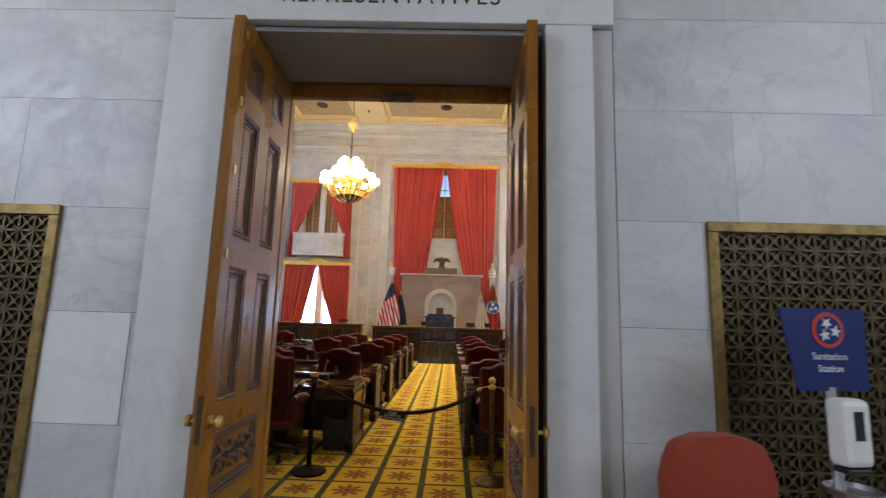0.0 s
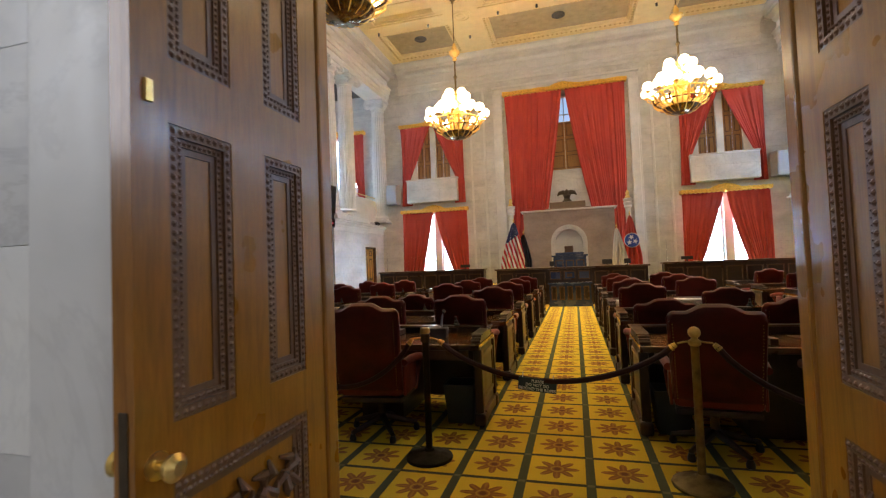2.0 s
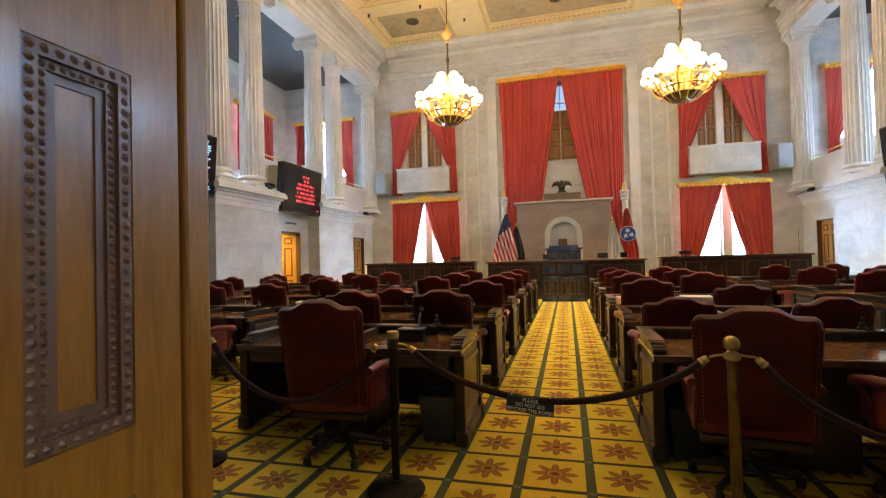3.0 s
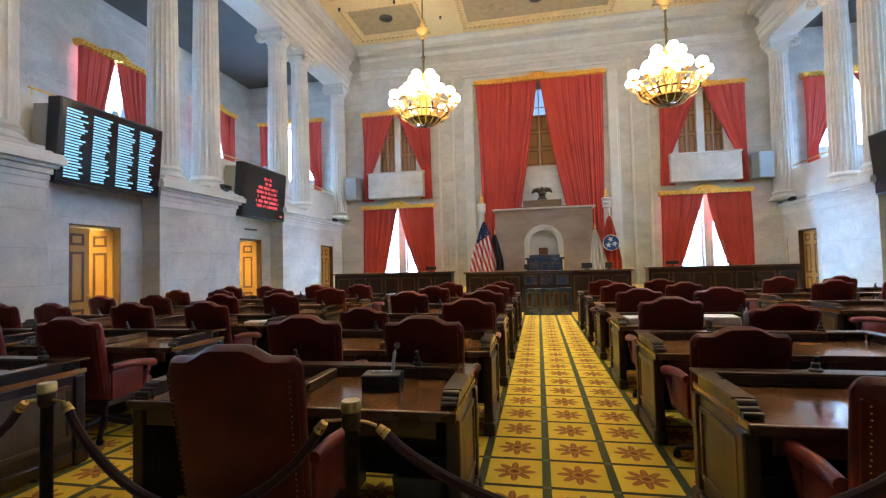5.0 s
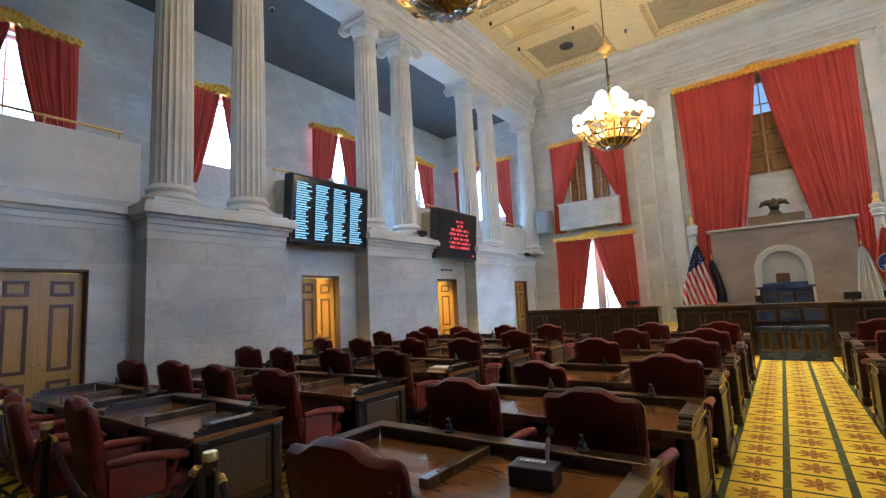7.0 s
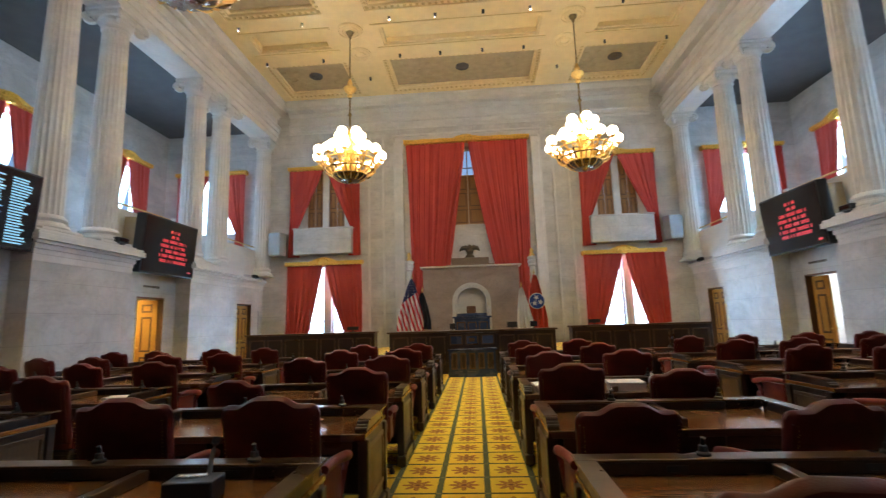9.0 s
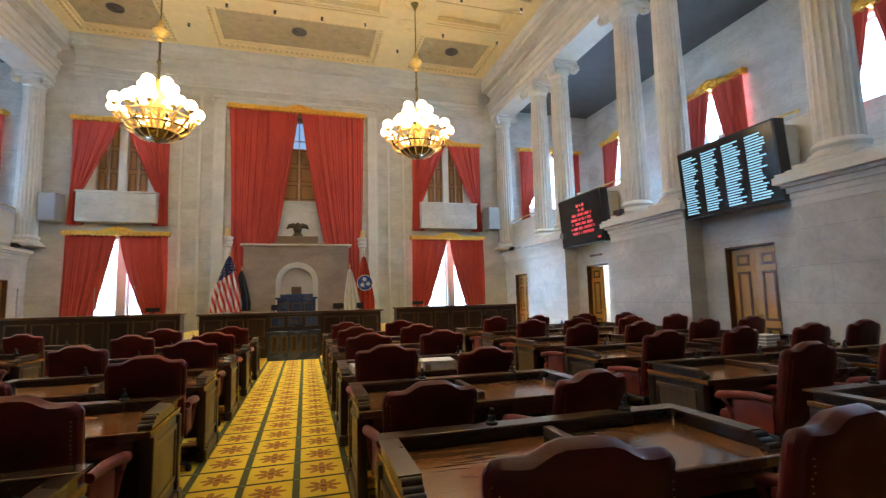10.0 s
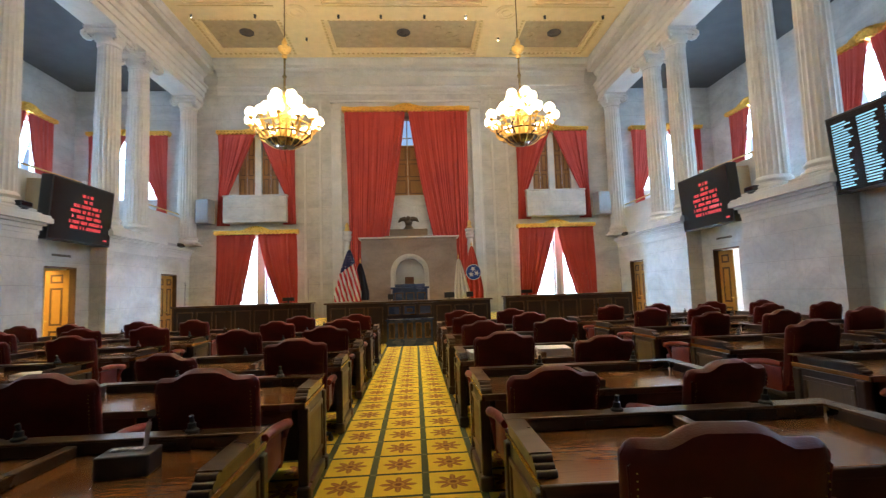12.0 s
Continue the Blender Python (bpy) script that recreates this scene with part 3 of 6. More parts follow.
# columns
def column_mesh():
    bm = bmesh.new()
    flutes, per = 20, 4
    steps = 9
    rings = []
    z0, z1 = 3.86, 8.98
    for s in range(steps + 1):
        t = s / steps
        r = 0.345 - 0.055 * t ** 1.6
        ring = []
        for i in range(flutes * per):
            a = 2 * math.pi * i / (flutes * per)
            k = abs(math.sin(a * flutes / 2))
            ring.append(bm.verts.new((math.cos(a) * r * (1 - 0.075 * k), math.sin(a) * r * (1 - 0.075 * k), z0 + (z1 - z0) * t)))
        rings.append(ring)
    n = flutes * per
    for lo, hi in zip(rings, rings[1:]):
        for i in range(n):
            bm.faces.new((lo[i], lo[(i + 1) % n], hi[(i + 1) % n], hi[i]))
    return bm


def column(label):
    t = thing("column", label, "column", "ionic columns")
    part("shaft", column_mesh(), STONE_PLAIN, t)
    base = turned([(0.45, 3.56), (0.47, 3.60), (0.45, 3.65), (0.39, 3.67), (0.37, 3.72), (0.40, 3.75), (0.41, 3.78), (0.39, 3.82), (0.345, 3.87)], 28)
    part("base", base, STONE_PLAIN, t, smooth=True)
    part("plinth", boxed(-0.48, 0.48, -0.48, 0.48, 3.502, 3.562, 0.01), STONE_PLAIN, t)
    cap = turned([(0.30, 8.90), (0.325, 8.93), (0.30, 8.96), (0.31, 9.02), (0.39, 9.12), (0.40, 9.2)], 28)
    box(cap, -0.47, 0.47, -0.47, 0.47, 9.33, 9.418, 0.02)
    box(cap, -0.41, 0.41, -0.41, 0.41, 9.2, 9.33, 0.02)
    part("capital", cap, STONE_PLAIN, t)
    for sx in (-1, 1):
        for sy in (-1, 1):
            bm = bmesh.new()
            pts = []
            for i in range(19):
                a = i / 18 * 3.4 * math.pi
                r = 0.165 * (1 - 0.85 * i / 18)
                pts.append((0.50 + r * math.sin(a), 9.15 + r * math.cos(a)))
            tube(bm, [(sx * u * 0.74, sy * u * 0.74, z) for u, z in pts], [0.055 - 0.022 * i / 18 for i in range(19)], 6)
            part("volute", bm, STONE_PLAIN, t, smooth=True)
    return t


col = column("fluted limestone column with scrolled capital")
col.matrix_basis = pose(-8.68, COLUMNS[0], 0)
for side in (-1, 1):
    for y in COLUMNS:
        if (side, y) != (-1, COLUMNS[0]):
            copy_thing(col, pose(side * 8.68, y, 0))


# ---- openings of the far wall ----
def scallop_trim(x0, x1, z, height, crest, depth=0.09):
    n = max(6, int((x1 - x0) / 0.16))
    pts = [(x0, z + height)]
    mid = (x0 + x1) / 2
    for i in range(41):
        u = x0 + (x1 - x0) * i / 40
        d = abs(u - mid)
        bump = crest * max(0.0, 1 - (d / 0.55) ** 2) + 0.012 * math.sin(u * 40)
        pts.append((u, z + height + bump))
    low = []
    for i in range(n * 6 + 1):
        u = x1 - (x1 - x0) * i / (n * 6)
        low.append((u, z - 0.05 * abs(math.sin(math.pi * i / 6))))
    return pts[1:] + low


def valance(t, x0, x1, z, height, crest, front, back):
    """A gilded pelmet board over the curtain t, reaching back to the wall."""
    board_ = part("pelmet", outline(bmesh.new(), scallop_trim(x0, x1, z, height, crest), front, back), GILT, t, "gilded wavy pelmet board")
    bm = bmesh.new()
    mid = (x0 + x1) / 2
    k = int((x1 - x0) / 0.13)
    for i in range(k):
        u = x0 + (i + 0.5) * (x1 - x0) / k
        ball(bm, (u, front - 0.01, z + height * 0.45), 0.035, 6, 4)
    for i in range(7):
        a = math.pi * (i + 0.5) / 7
        ball(bm, (mid + 0.24 * math.cos(a), front - 0.015, z + height + crest * 0.75 * math.sin(a)), 0.05, 7, 5)
    tagged(part("gilt_beading", bm, GILT, board_, smooth=True), kind="stuff")


def drape(bm, outer, inner, z0, z1, folds, depth=0.09, rows=22, seed=0.0):
    """A hanging curtain sheet between two edges x = outer(v), inner(v), v from 0 at the top to 1 below."""
    cols = folds * 8
    grid = []
    for j in range(rows + 1):
        v = j / rows
        a, b = outer(v), inner(v)
        line = []
        for i in range(cols + 1):
            u = i / cols
            ph = u * folds * 2 * math.pi + seed
            sway = 0.45 + 0.35 * math.sin(1.7 * u * folds + 2.6 * seed)
            y = depth * (0.6 * sway * math.sin(ph + 0.9 * math.sin(2.3 * u * folds + seed) + 0.5 * math.sin(3 * v + seed)) + 0.18 * math.sin(2.3 * ph + 1.1 * seed + 2 * v)) * (0.6 + 0.6 * v)
            uu = u + 0.012 * math.sin(5 * v + 9 * u + seed)
            line.append(bm.verts.new((a + (b - a) * uu, y, z1 + (z0 - z1) * v)))
        grid.append(line)
    for j in range(rows):
        for i in range(cols):
            bm.faces.new((grid[j][i], grid[j][i + 1], grid[j + 1][i + 1], grid[j + 1][i]))
    return bm


def curtain(label, at, left, right):
    t = thing("curtain", label, "curtain")
    for bm in (left, right):
        part("drape", bm, VELVET, t, smooth=True)
    t.matrix_basis = at
    return t


def tied(s, w, tie=0.72):
    """Inner edge of a tied-back curtain of half width w."""
    def edge(v):
        k = min(v / tie, 1.0)
        open_ = w * (1 - k ** 1.05) * 0.98 + 0.24 * w * (k ** 1.05)
        if v > tie:
            open_ += 0.10 * w * (v - tie) / (1 - tie)
        return s * (w - open_)
    return edge


def upper_window(at, half=1.55):
    bmL, bmR = bmesh.new(), bmesh.new()
    for bm, s, ph in ((bmL, -1, 0.3), (bmR, 1, 1.7)):
        inner = tied(s, half)
        drape(bm, lambda v, s=s: s * half * (1 - 0.03 * math.sin(math.pi * v)), inner, 4.28, 8.05, 5, 0.06, 26, ph)
    c = curtain("red velvet curtains tied back at a shuttered window", at @ pose(0, -0.16, 0), bmL, bmR)
    valance(c, -half - 0.03, half + 0.03, 8.03, 0.12, 0.05, -0.11, 0.158)
    return c


def lower_window(at, half=1.58, left=0.80, right=1.13):
    bmL, bmR = bmesh.new(), bmesh.new()
    drape(bmL, lambda v: -half, lambda v: -0.02 - left * v ** 1.15, 0.35, 4.0, 6, 0.06, 18, 0.6)
    drape(bmR, lambda v: half, lambda v: 0.02 + right * v ** 1.3, 0.35, 4.0, 6, 0.06, 18, 2.1)
    c = curtain("red velvet curtains parted at a bright window", at @ pose(0, -0.16, 0), bmL, bmR)
    valance(c, -half - 0.05, half + 0.05, 3.95, 0.12, 0.16, -0.12, 0.158)
    return c


def sash_window(name, x0, x1, z0, z1, at, label, bars=(2, 3)):
    w = thing(name, label, "window")
    w["kind"] = "structure"
    bm = bmesh.new()
    for a, b, c, d in ((x0, x1, z0, z0 + 0.07), (x0, x1, z1 - 0.07, z1), (x0, x0 + 0.07, z0 + 0.07, z1 - 0.07), (x1 - 0.07, x1, z0 + 0.07, z1 - 0.07)):
        box(bm, a, b, -0.04, 0.04, c, d, 0.006)
    part("window_frame", bm, WHITE_PLASTIC, w)
    for i in range(1, bars[0]):
        u = x0 + (x1 - x0) * i / bars[0]
        part("glazing_bar", boxed(u - 0.02, u + 0.02, -0.025, 0.025, z0 + 0.07, z1 - 0.07), WHITE_PLASTIC, w)
    for i in range(1, bars[1]):
        u = z0 + (z1 - z0) * i / bars[1]
        part("glazing_bar", boxed(x0 + 0.07, x1 - 0.07, -0.022, 0.022, u - 0.02, u + 0.02), WHITE_PLASTIC, w)
    pane = part("pane", boxed(x0 + 0.07, x1 - 0.07, -0.004, 0.004, z0 + 0.07, z1 - 0.07), GLASS, w)
    pane.visible_shadow = False
    w.matrix_basis = at
    return w


def shutters(x0, x1, z0, z1, y):
    t = thing("window_shutter", "closed brown wooden window shutters with panels", "shutter", at=pose(0, y, 0))
    for a, b in ((x0, (x0 + x1) / 2 - 0.008), ((x0 + x1) / 2 + 0.008, x1)):
        bm = boxed(a, b, 0, 0.05, z0, z1, 0.006)
        leaf = part("leaf", bm, SHUTTER, t)
        n = 3
        for i in range(n):
            c, d = z0 + (z1 - z0) * i / n + 0.07, z0 + (z1 - z0) * (i + 1) / n - 0.07
            fr = bmesh.new()
            for p in ((a + 0.06, b - 0.06, c, c + 0.03), (a + 0.06, b - 0.06, d - 0.03, d), (a + 0.06, a + 0.09, c + 0.03, d - 0.03), (b - 0.09, b - 0.06, c + 0.03, d - 0.03)):
                box(fr, p[0], p[1], -0.018, -0.001, p[2], p[3])
            part("panel_moulding", fr, OAK_DARK, leaf)
    return t


W = 1
for cx in (-6.05, 6.05):
    upper_window(pose(cx, FAR, 0))
    lower_window(pose(cx, FAR, 0), left=0.80 if cx < 0 else 1.2, right=1.13 if cx < 0 else 0.97)
    shutters(cx - 0.80, cx - 0.14, 5.46, 7.94, FAR + 0.12)
    shutters(cx + 0.14, cx + 0.80, 5.46, 7.94, FAR + 0.12)
    bm = bmesh.new()
    box(bm, cx - 0.13, cx + 0.13, FAR + 0.02, FAR + 0.4, 5.452, 7.948, 0.01)
    for s in (-1, 1):
        box(bm, *sorted((cx + s * 0.81, cx + s * 1.298)), FAR + 0.02, FAR + 0.4, 5.452, 7.948, 0.01)
    structure("trim_upper_mullion", bm, STONE_PLAIN, "limestone mullion and jambs of an upper window", "mullion")
    slab = tagged(finish("balcony_slab", boxed(cx - 1.22, cx + 1.22, FAR - 0.42, FAR - 0.003, 4.36, 5.4, 0.02), STONE), "plain pale stone balcony front below an upper window", "balcony front")
    part("coping", boxed(cx - 1.25, cx + 1.25, FAR - 0.45, FAR - 0.003, 5.402, 5.46, 0.01), STONE_PLAIN, slab)
    mull = boxed(cx - 0.02, cx + 0.26, FAR + 0.05, FAR + 0.35, 0.902, 3.848, 0.012)
    structure("trim_lower_mullion", mull, STONE_PLAIN, "limestone mullion between two window lights", "mullion")
    sash_window("window_%d" % W, cx - 1.29, cx - 0.03, 0.91, 3.84, pose(0, FAR + 0.22, 0), "tall white sash window with bright daylight", (2, 4))
    sash_window("window_%d" % (W + 1), cx + 0.27, cx + 1.29, 0.91, 3.84, pose(0, FAR + 0.22, 0), "tall white sash window with bright daylight", (2, 4))
    W += 2

shutters(-1.0, 1.0, 5.42, 7.55, FAR + 0.16)
sash_window("window_%d" % W, -1.29, 1.29, 5.41, 8.74, pose(0, FAR + 0.32, 0), "tall window with shutters below and blue sky above", (2, 4))
W += 1
big = []
for s, ph in ((-1, 0.2), (1, 1.3)):
    bm = bmesh.new()
    reach = 1.28 if s < 0 else 1.55
    drape(bm, lambda v, s=s: s * (2.56 - 0.26 * v), lambda v, s=s, k=reach: s * (0.05 + k * v ** 1.25), 1.0, 8.95, 9, 0.085, 36, ph)
    big.append(bm)
big_curtain = curtain("tall red velvet curtains parted behind the rostrum", pose(0, FAR - 0.22, 0), *big)
valance(big_curtain, -2.62, 2.62, 8.9, 0.14, 0.12, -0.14, 0.115)

for side in (-1, 1):
    upper_window(pose(side * 11.05, FAR, 0))
    sash_window("window_%d" % W, side * 11.05 - 1.14, side * 11.05 + 1.14, 5.41, 7.94, pose(0, FAR + 0.2, 0), "bright white sash window at the gallery's end", (2, 3))
    W += 1
    for y in GALLERY_WINDOWS:
        at = pose(side * GALLERY, y, 0, 0, 0, 90 * -side)
        bmL, bmR = bmesh.new(), bmesh.new()
        for bm, s, ph in ((bmL, -1, 0.3), (bmR, 1, 1.7)):
            drape(bm, lambda v, s=s: s * 1.22, lambda v, s=s: s * (0.02 + 0.66 * v ** 1.25), 5.3, 8.15, 5, 0.07, 14, ph)
        c = curtain("red velvet gallery curtains parted over a bright window", at @ pose(0, -0.15, 0), bmL, bmR)
        valance(c, -1.27, 1.27, 8.12, 0.12, 0.14, -0.12, 0.148)
        sash_window("window_%d" % W, -0.99, 0.99, 5.96, 7.99, at @ pose(0, 0.25, 0), "bright white gallery window", (2, 2))
        W += 1

# daylight in the openings
for cx in (-6.05, 6.05):
    window_light("daylight", (cx, FAR + 0.6, 2.4), (cx, 10, 1.5), 2.5, 2.9, WINDOW_POWER)
for side in (-1, 1):
    for y in GALLERY_WINDOWS:
        window_light("daylight", (side * (GALLERY + 0.6), y, 7.0), (0, y, 3.5), 1.9, 2.0, WINDOW_POWER * (0.3 if y < 9 else 1.0) * (0.85 if side < 0 else 1.3))
for side in (-1, 1):
    window_light("daylight", (side * 11.05, FAR + 0.6, 6.7), (side * 9.5, 14, 4.0), 2.2, 2.4, WINDOW_POWER * 0.35)
# Unseen hall lamps; place and power are set to light the doorway wall.
for side, k in ((-1, 1.0), (1, 0.66)):
    window_light("daylight", (side * 6.25, -0.6, 4.6), (side * 1.2, 3.3, 3.4), 2.7, 2.9, HALL_POWER * k, (0.84, 0.91, 1.0))


# ---- desks and chairs ----
def desk():
    """A double desk: origin at the middle of its near edge on the floor, y towards the rostrum."""
    t = thing("desk", "dark walnut double desk with raised rails and glossy top", "desk", "members' desks")
    hw, d = 0.915, 0.75
    top = part("tabletop", boxed(-hw, hw, 0.0, d, DESK_TOP - 0.04, DESK_TOP, 0.008), DESK_SURFACE, t, "glossy mahogany writing surface")
    part("front_edge", boxed(-hw - 0.01, hw + 0.01, -0.022, 0.0, DESK_TOP - 0.045, DESK_TOP + 0.004, 0.008), DESK_EDGE, t)
    part("back_rail", boxed(-hw + 0.07, hw - 0.07, d - 0.09, d, DESK_TOP + 0.002, RAIL - 0.016, 0.005), DESK_WOOD, t)
    part("rail_cap", boxed(-hw - 0.012, hw + 0.012, d - 0.10, d + 0.015, RAIL - 0.014, RAIL, 0.005), DESK_EDGE, t)
    for s in (-1, 1):
        rail = bmesh.new()
        outline(rail, [(0.09, DESK_TOP + 0.002), (d - 0.102, DESK_TOP + 0.002), (d - 0.102, RAIL - 0.016), (0.16, RAIL - 0.016), (0.11, RAIL - 0.035)],
                *sorted((s * (hw - 0.07), s * hw)), "yz")
        part("end_rail", rail, DESK_WOOD, t)
        cap = bmesh.new()
        outline(cap, [(0.15, RAIL - 0.014), (d - 0.103, RAIL - 0.014), (d - 0.103, RAIL), (0.14, RAIL)], *sorted((s * (hw - 0.085), s * (hw + 0.012))), "yz")
        part("rail_cap", cap, DESK_EDGE, t)
        # scroll block at the near end of the rail
        bm = bmesh.new()
        for k, (y, z, r) in enumerate(((0.125, DESK_TOP + 0.050, 0.022), (0.095, DESK_TOP + 0.026, 0.022), (0.055, DESK_TOP + 0.018, 0.016))):
            tube(bm, [(s * (hw - 0.078), y, z), (s * (hw + 0.006), y, z)], r, 10)
        part("scroll", bm, DESK_WOOD, t, smooth=True)
        # end panel
        x0, x1 = sorted((s * (hw - 0.05), s * (hw - 0.005)))
        part("end_panel", boxed(x0, x1, 0.035, d - 0.01, 0.10, DESK_TOP - 0.042, 0.004), DESK_WOOD, t)
        xo = s * (hw - 0.004)
        fr = bmesh.new()
        for y0, y1, z0, z1 in ((0.13, 0.62, 0.20, 0.235), (0.13, 0.62, 0.565, 0.60), (0.13, 0.16, 0.235, 0.565), (0.59, 0.62, 0.235, 0.565)):
            box(fr, *sorted((xo, xo + s * 0.014)), y0, y1, z0, z1, 0.004)
        ins = part("panel_frame", fr, DESK_EDGE, t)
        part("inset", boxed(*sorted((xo, xo + s * 0.004)), 0.162, 0.588, 0.237, 0.563), BOUNCE_PANEL, ins)
        for y0, y1 in ((0.03, 0.105), (0.645, 0.72)):
            post = boxed(*sorted((s * (hw - 0.055), s * (hw + 0.018))), y0, y1, 0.12, DESK_TOP - 0.046, 0.01)
            part("corner_post", post, DESK_WOOD, t)
            foot = boxed(*sorted((s * (hw - 0.065), s * (hw + 0.035))), y0 - 0.02, y1 + 0.02, 0.012, 0.118, 0.02)
            part("foot", foot, DESK_WOOD, t)
            part("caster", turned([(0.02, 0.0), (0.026, 0.006), (0.02, 0.012)], 10, (s * (hw - 0.015), (y0 + y1) / 2, 0)), BLACK, t)
        part("plinth", boxed(*sorted((s * (hw - 0.05), s * (hw + 0.026))), 0.128, 0.622, 0.03, 0.118, 0.012), DESK_WOOD, t)
    part("modesty_panel", boxed(-hw + 0.052, hw - 0.052, d - 0.06, d - 0.03, 0.08, DESK_TOP - 0.042), DESK_WOOD, t)
    part("divider", boxed(-0.028, 0.028, 0.06, d - 0.102, DESK_TOP + 0.002, RAIL - 0.02, 0.006), DESK_EDGE, t)
    part("pedestal", boxed(-0.2, 0.2, 0.06, d - 0.07, 0.03, DESK_TOP - 0.042, 0.006), DESK_WOOD, t)
    for s in (-1, 1):
        part("drawer_front", boxed(*sorted((s * 0.24, s * 0.82)), 0.012, 0.03, DESK_TOP - 0.135, DESK_TOP - 0.052, 0.004), DESK_EDGE, t)
        part("switch_plate", boxed(s * 0.45 - 0.05, s * 0.45 + 0.05, d - 0.099, d - 0.091, DESK_TOP + 0.015, DESK_TOP + 0.045, 0.003), BLACK, t)
    return t


def desk_microphone(at, big=False):
    t = thing("desk_microphone", "black desk microphone with a short gooseneck", "microphone", "desk microphones")
    if big:
        part("base", boxed(-0.11, 0.11, -0.075, 0.075, 0, 0.095, 0.008), BLACK, t)
        for i in range(5):
            part("button", boxed(-0.075 + i * 0.026, -0.055 + i * 0.026, 0.0, 0.03, 0.0952, 0.101), WHITE_PLASTIC, t)
        part("gooseneck", piped([(0.05, 0.04, 0.098), (0.053, 0.044, 0.15), (0.062, 0.042, 0.20), (0.075, 0.03, 0.235)], 0.011), STEEL, t, "steel gooseneck", True)
        part("head", piped([(0.075, 0.03, 0.235), (0.085, 0.012, 0.25)], [0.016, 0.018], 10), BLACK, t, "", True)
    else:
        part("base", turned([(0.034, 0), (0.034, 0.012), (0.022, 0.02), (0.02, 0.045), (0.012, 0.05)], 12), BLACK, t, "", True)
        part("head", piped([(0, 0, 0.048), (0, -0.012, 0.085)], 0.012), BLACK, t, "", True)
    t.matrix_basis = at
    return t


def crest(u):
    """Height of a chair's crown: a broad low hump with coved shoulders."""
    k = min(max((abs(u) - 0.24) / 0.38, 0.0), 1.0)
    return 0.044 * (1 - k * k * (3 - 2 * k)) - 0.010 * min(abs(u), 0.6) ** 2


def chair(tall=0.605):
    """A high-backed swivel chair: origin on the floor under the seat, facing y."""
    t = thing("armchair", "oxblood leather swivel armchair with humped high back", "armchair", "members' chairs")
    # backrest: swept outline with a raised hump, thick and rounded
    bm = bmesh.new()
    nx, nz = 26, 14
    hw = 0.285
    grid = {}
    for side in (0, 1):
        for i in range(nx + 1):
            u = math.sin(math.pi * (i / nx - 0.5))
            hump = crest(u) - (0.0 if abs(u) < 0.84 else 0.045 * ((abs(u) - 0.84) / 0.16) ** 2.2)
            for j in range(nz + 1):
                v = 0.35 * j / nz + 0.65 * math.sin(math.pi / 2 * j / nz)
                z = 0.42 + v * (tall + hump)
                w = hw * (0.93 + 0.07 * v)
                edge = min(1.0, abs(u) ** 9 + (2 * abs(v - 0.5)) ** 22)
                thick = 0.054 * (1 - 0.97 * edge) ** 0.5
                wing = -0.0 + 0.025 * u * u
                tuft = 0.012 * math.sin(math.pi * v) * math.cos(math.pi * u / 2)
                lean = -0.27 - 0.11 * v
                y = lean + wing + (thick + tuft if side else -thick)
                grid[side, i, j] = bm.verts.new((u * w, y, z))
    for i in range(nx):
        for j in range(nz):
            bm.faces.new((grid[1, i, j], grid[1, i + 1, j], grid[1, i + 1, j + 1], grid[1, i, j + 1]))
            bm.faces.new((grid[0, i, j], grid[0, i, j + 1], grid[0, i + 1, j + 1], grid[0, i + 1, j]))
    for i in range(nx):
        for j in (0, nz):
            bm.faces.new((grid[0, i, j], grid[0, i + 1, j], grid[1, i + 1, j], grid[1, i, j]))
    for j in range(nz):
        for i in (0, nx):
            bm.faces.new((grid[0, i, j], grid[0, i, j + 1], grid[1, i, j + 1], grid[1, i, j]))
    back = part("backrest", bm, LEATHER, t, smooth=True)
    # welt with nail heads round the back
    pts = []
    for s in range(-10, 11):
        u = s / 10
        hump = crest(u)
        pts.append((u * hw * 0.95, -0.27 - 0.108 + 0.025 * u * u - 0.030, 0.402 + tall + hump - 0.05 * abs(u) ** 5))
    side_l = [(-hw * (0.89 + 0.05 * k / 8), -0.27 - 0.10 * k / 8 - 0.018, 0.44 + (tall - 0.085) * k / 8) for k in range(8)]
    side_r = [(-x, y, z) for x, y, z in side_l][::-1]
    part("welt", piped(side_l + pts + side_r, 0.0045, 5), LEATHER, back, "thin leather welt", True)
    nails = bmesh.new()
    for x, y, z in side_l + side_r:
        for dz in (0.0, 0.021, 0.042):
            ball(nails, (x * 0.94, y - 0.024, z + dz), 0.0028, 6, 4)
    tagged(part("nail_trim", nails, BRASS, back, "small brass nail heads", True), kind="stuff")
    bm = boxed(-0.27, 0.27, -0.27, 0.27, 0.36, 0.475, 0.05)
    part("seat", bm, ARM, t, "red leather seat cushion", True)
    part("seat_frame", boxed(-0.25, 0.25, -0.25, 0.24, 0.315, 0.358, 0.01), DESK_WOOD, t)
    for s in (-1, 1):
        pad = bmesh.new()
        tube(pad, [(s * 0.285, -0.26, 0.635), (s * 0.295, -0.1, 0.64), (s * 0.305, 0.08, 0.62), (s * 0.30, 0.20, 0.595), (s * 0.295, 0.235, 0.575)], [0.026, 0.031, 0.033, 0.034, 0.02], 10)
        arm = part("armrest", pad, ARM, t, "worn red leather armrest", True)
        sup = bmesh.new()
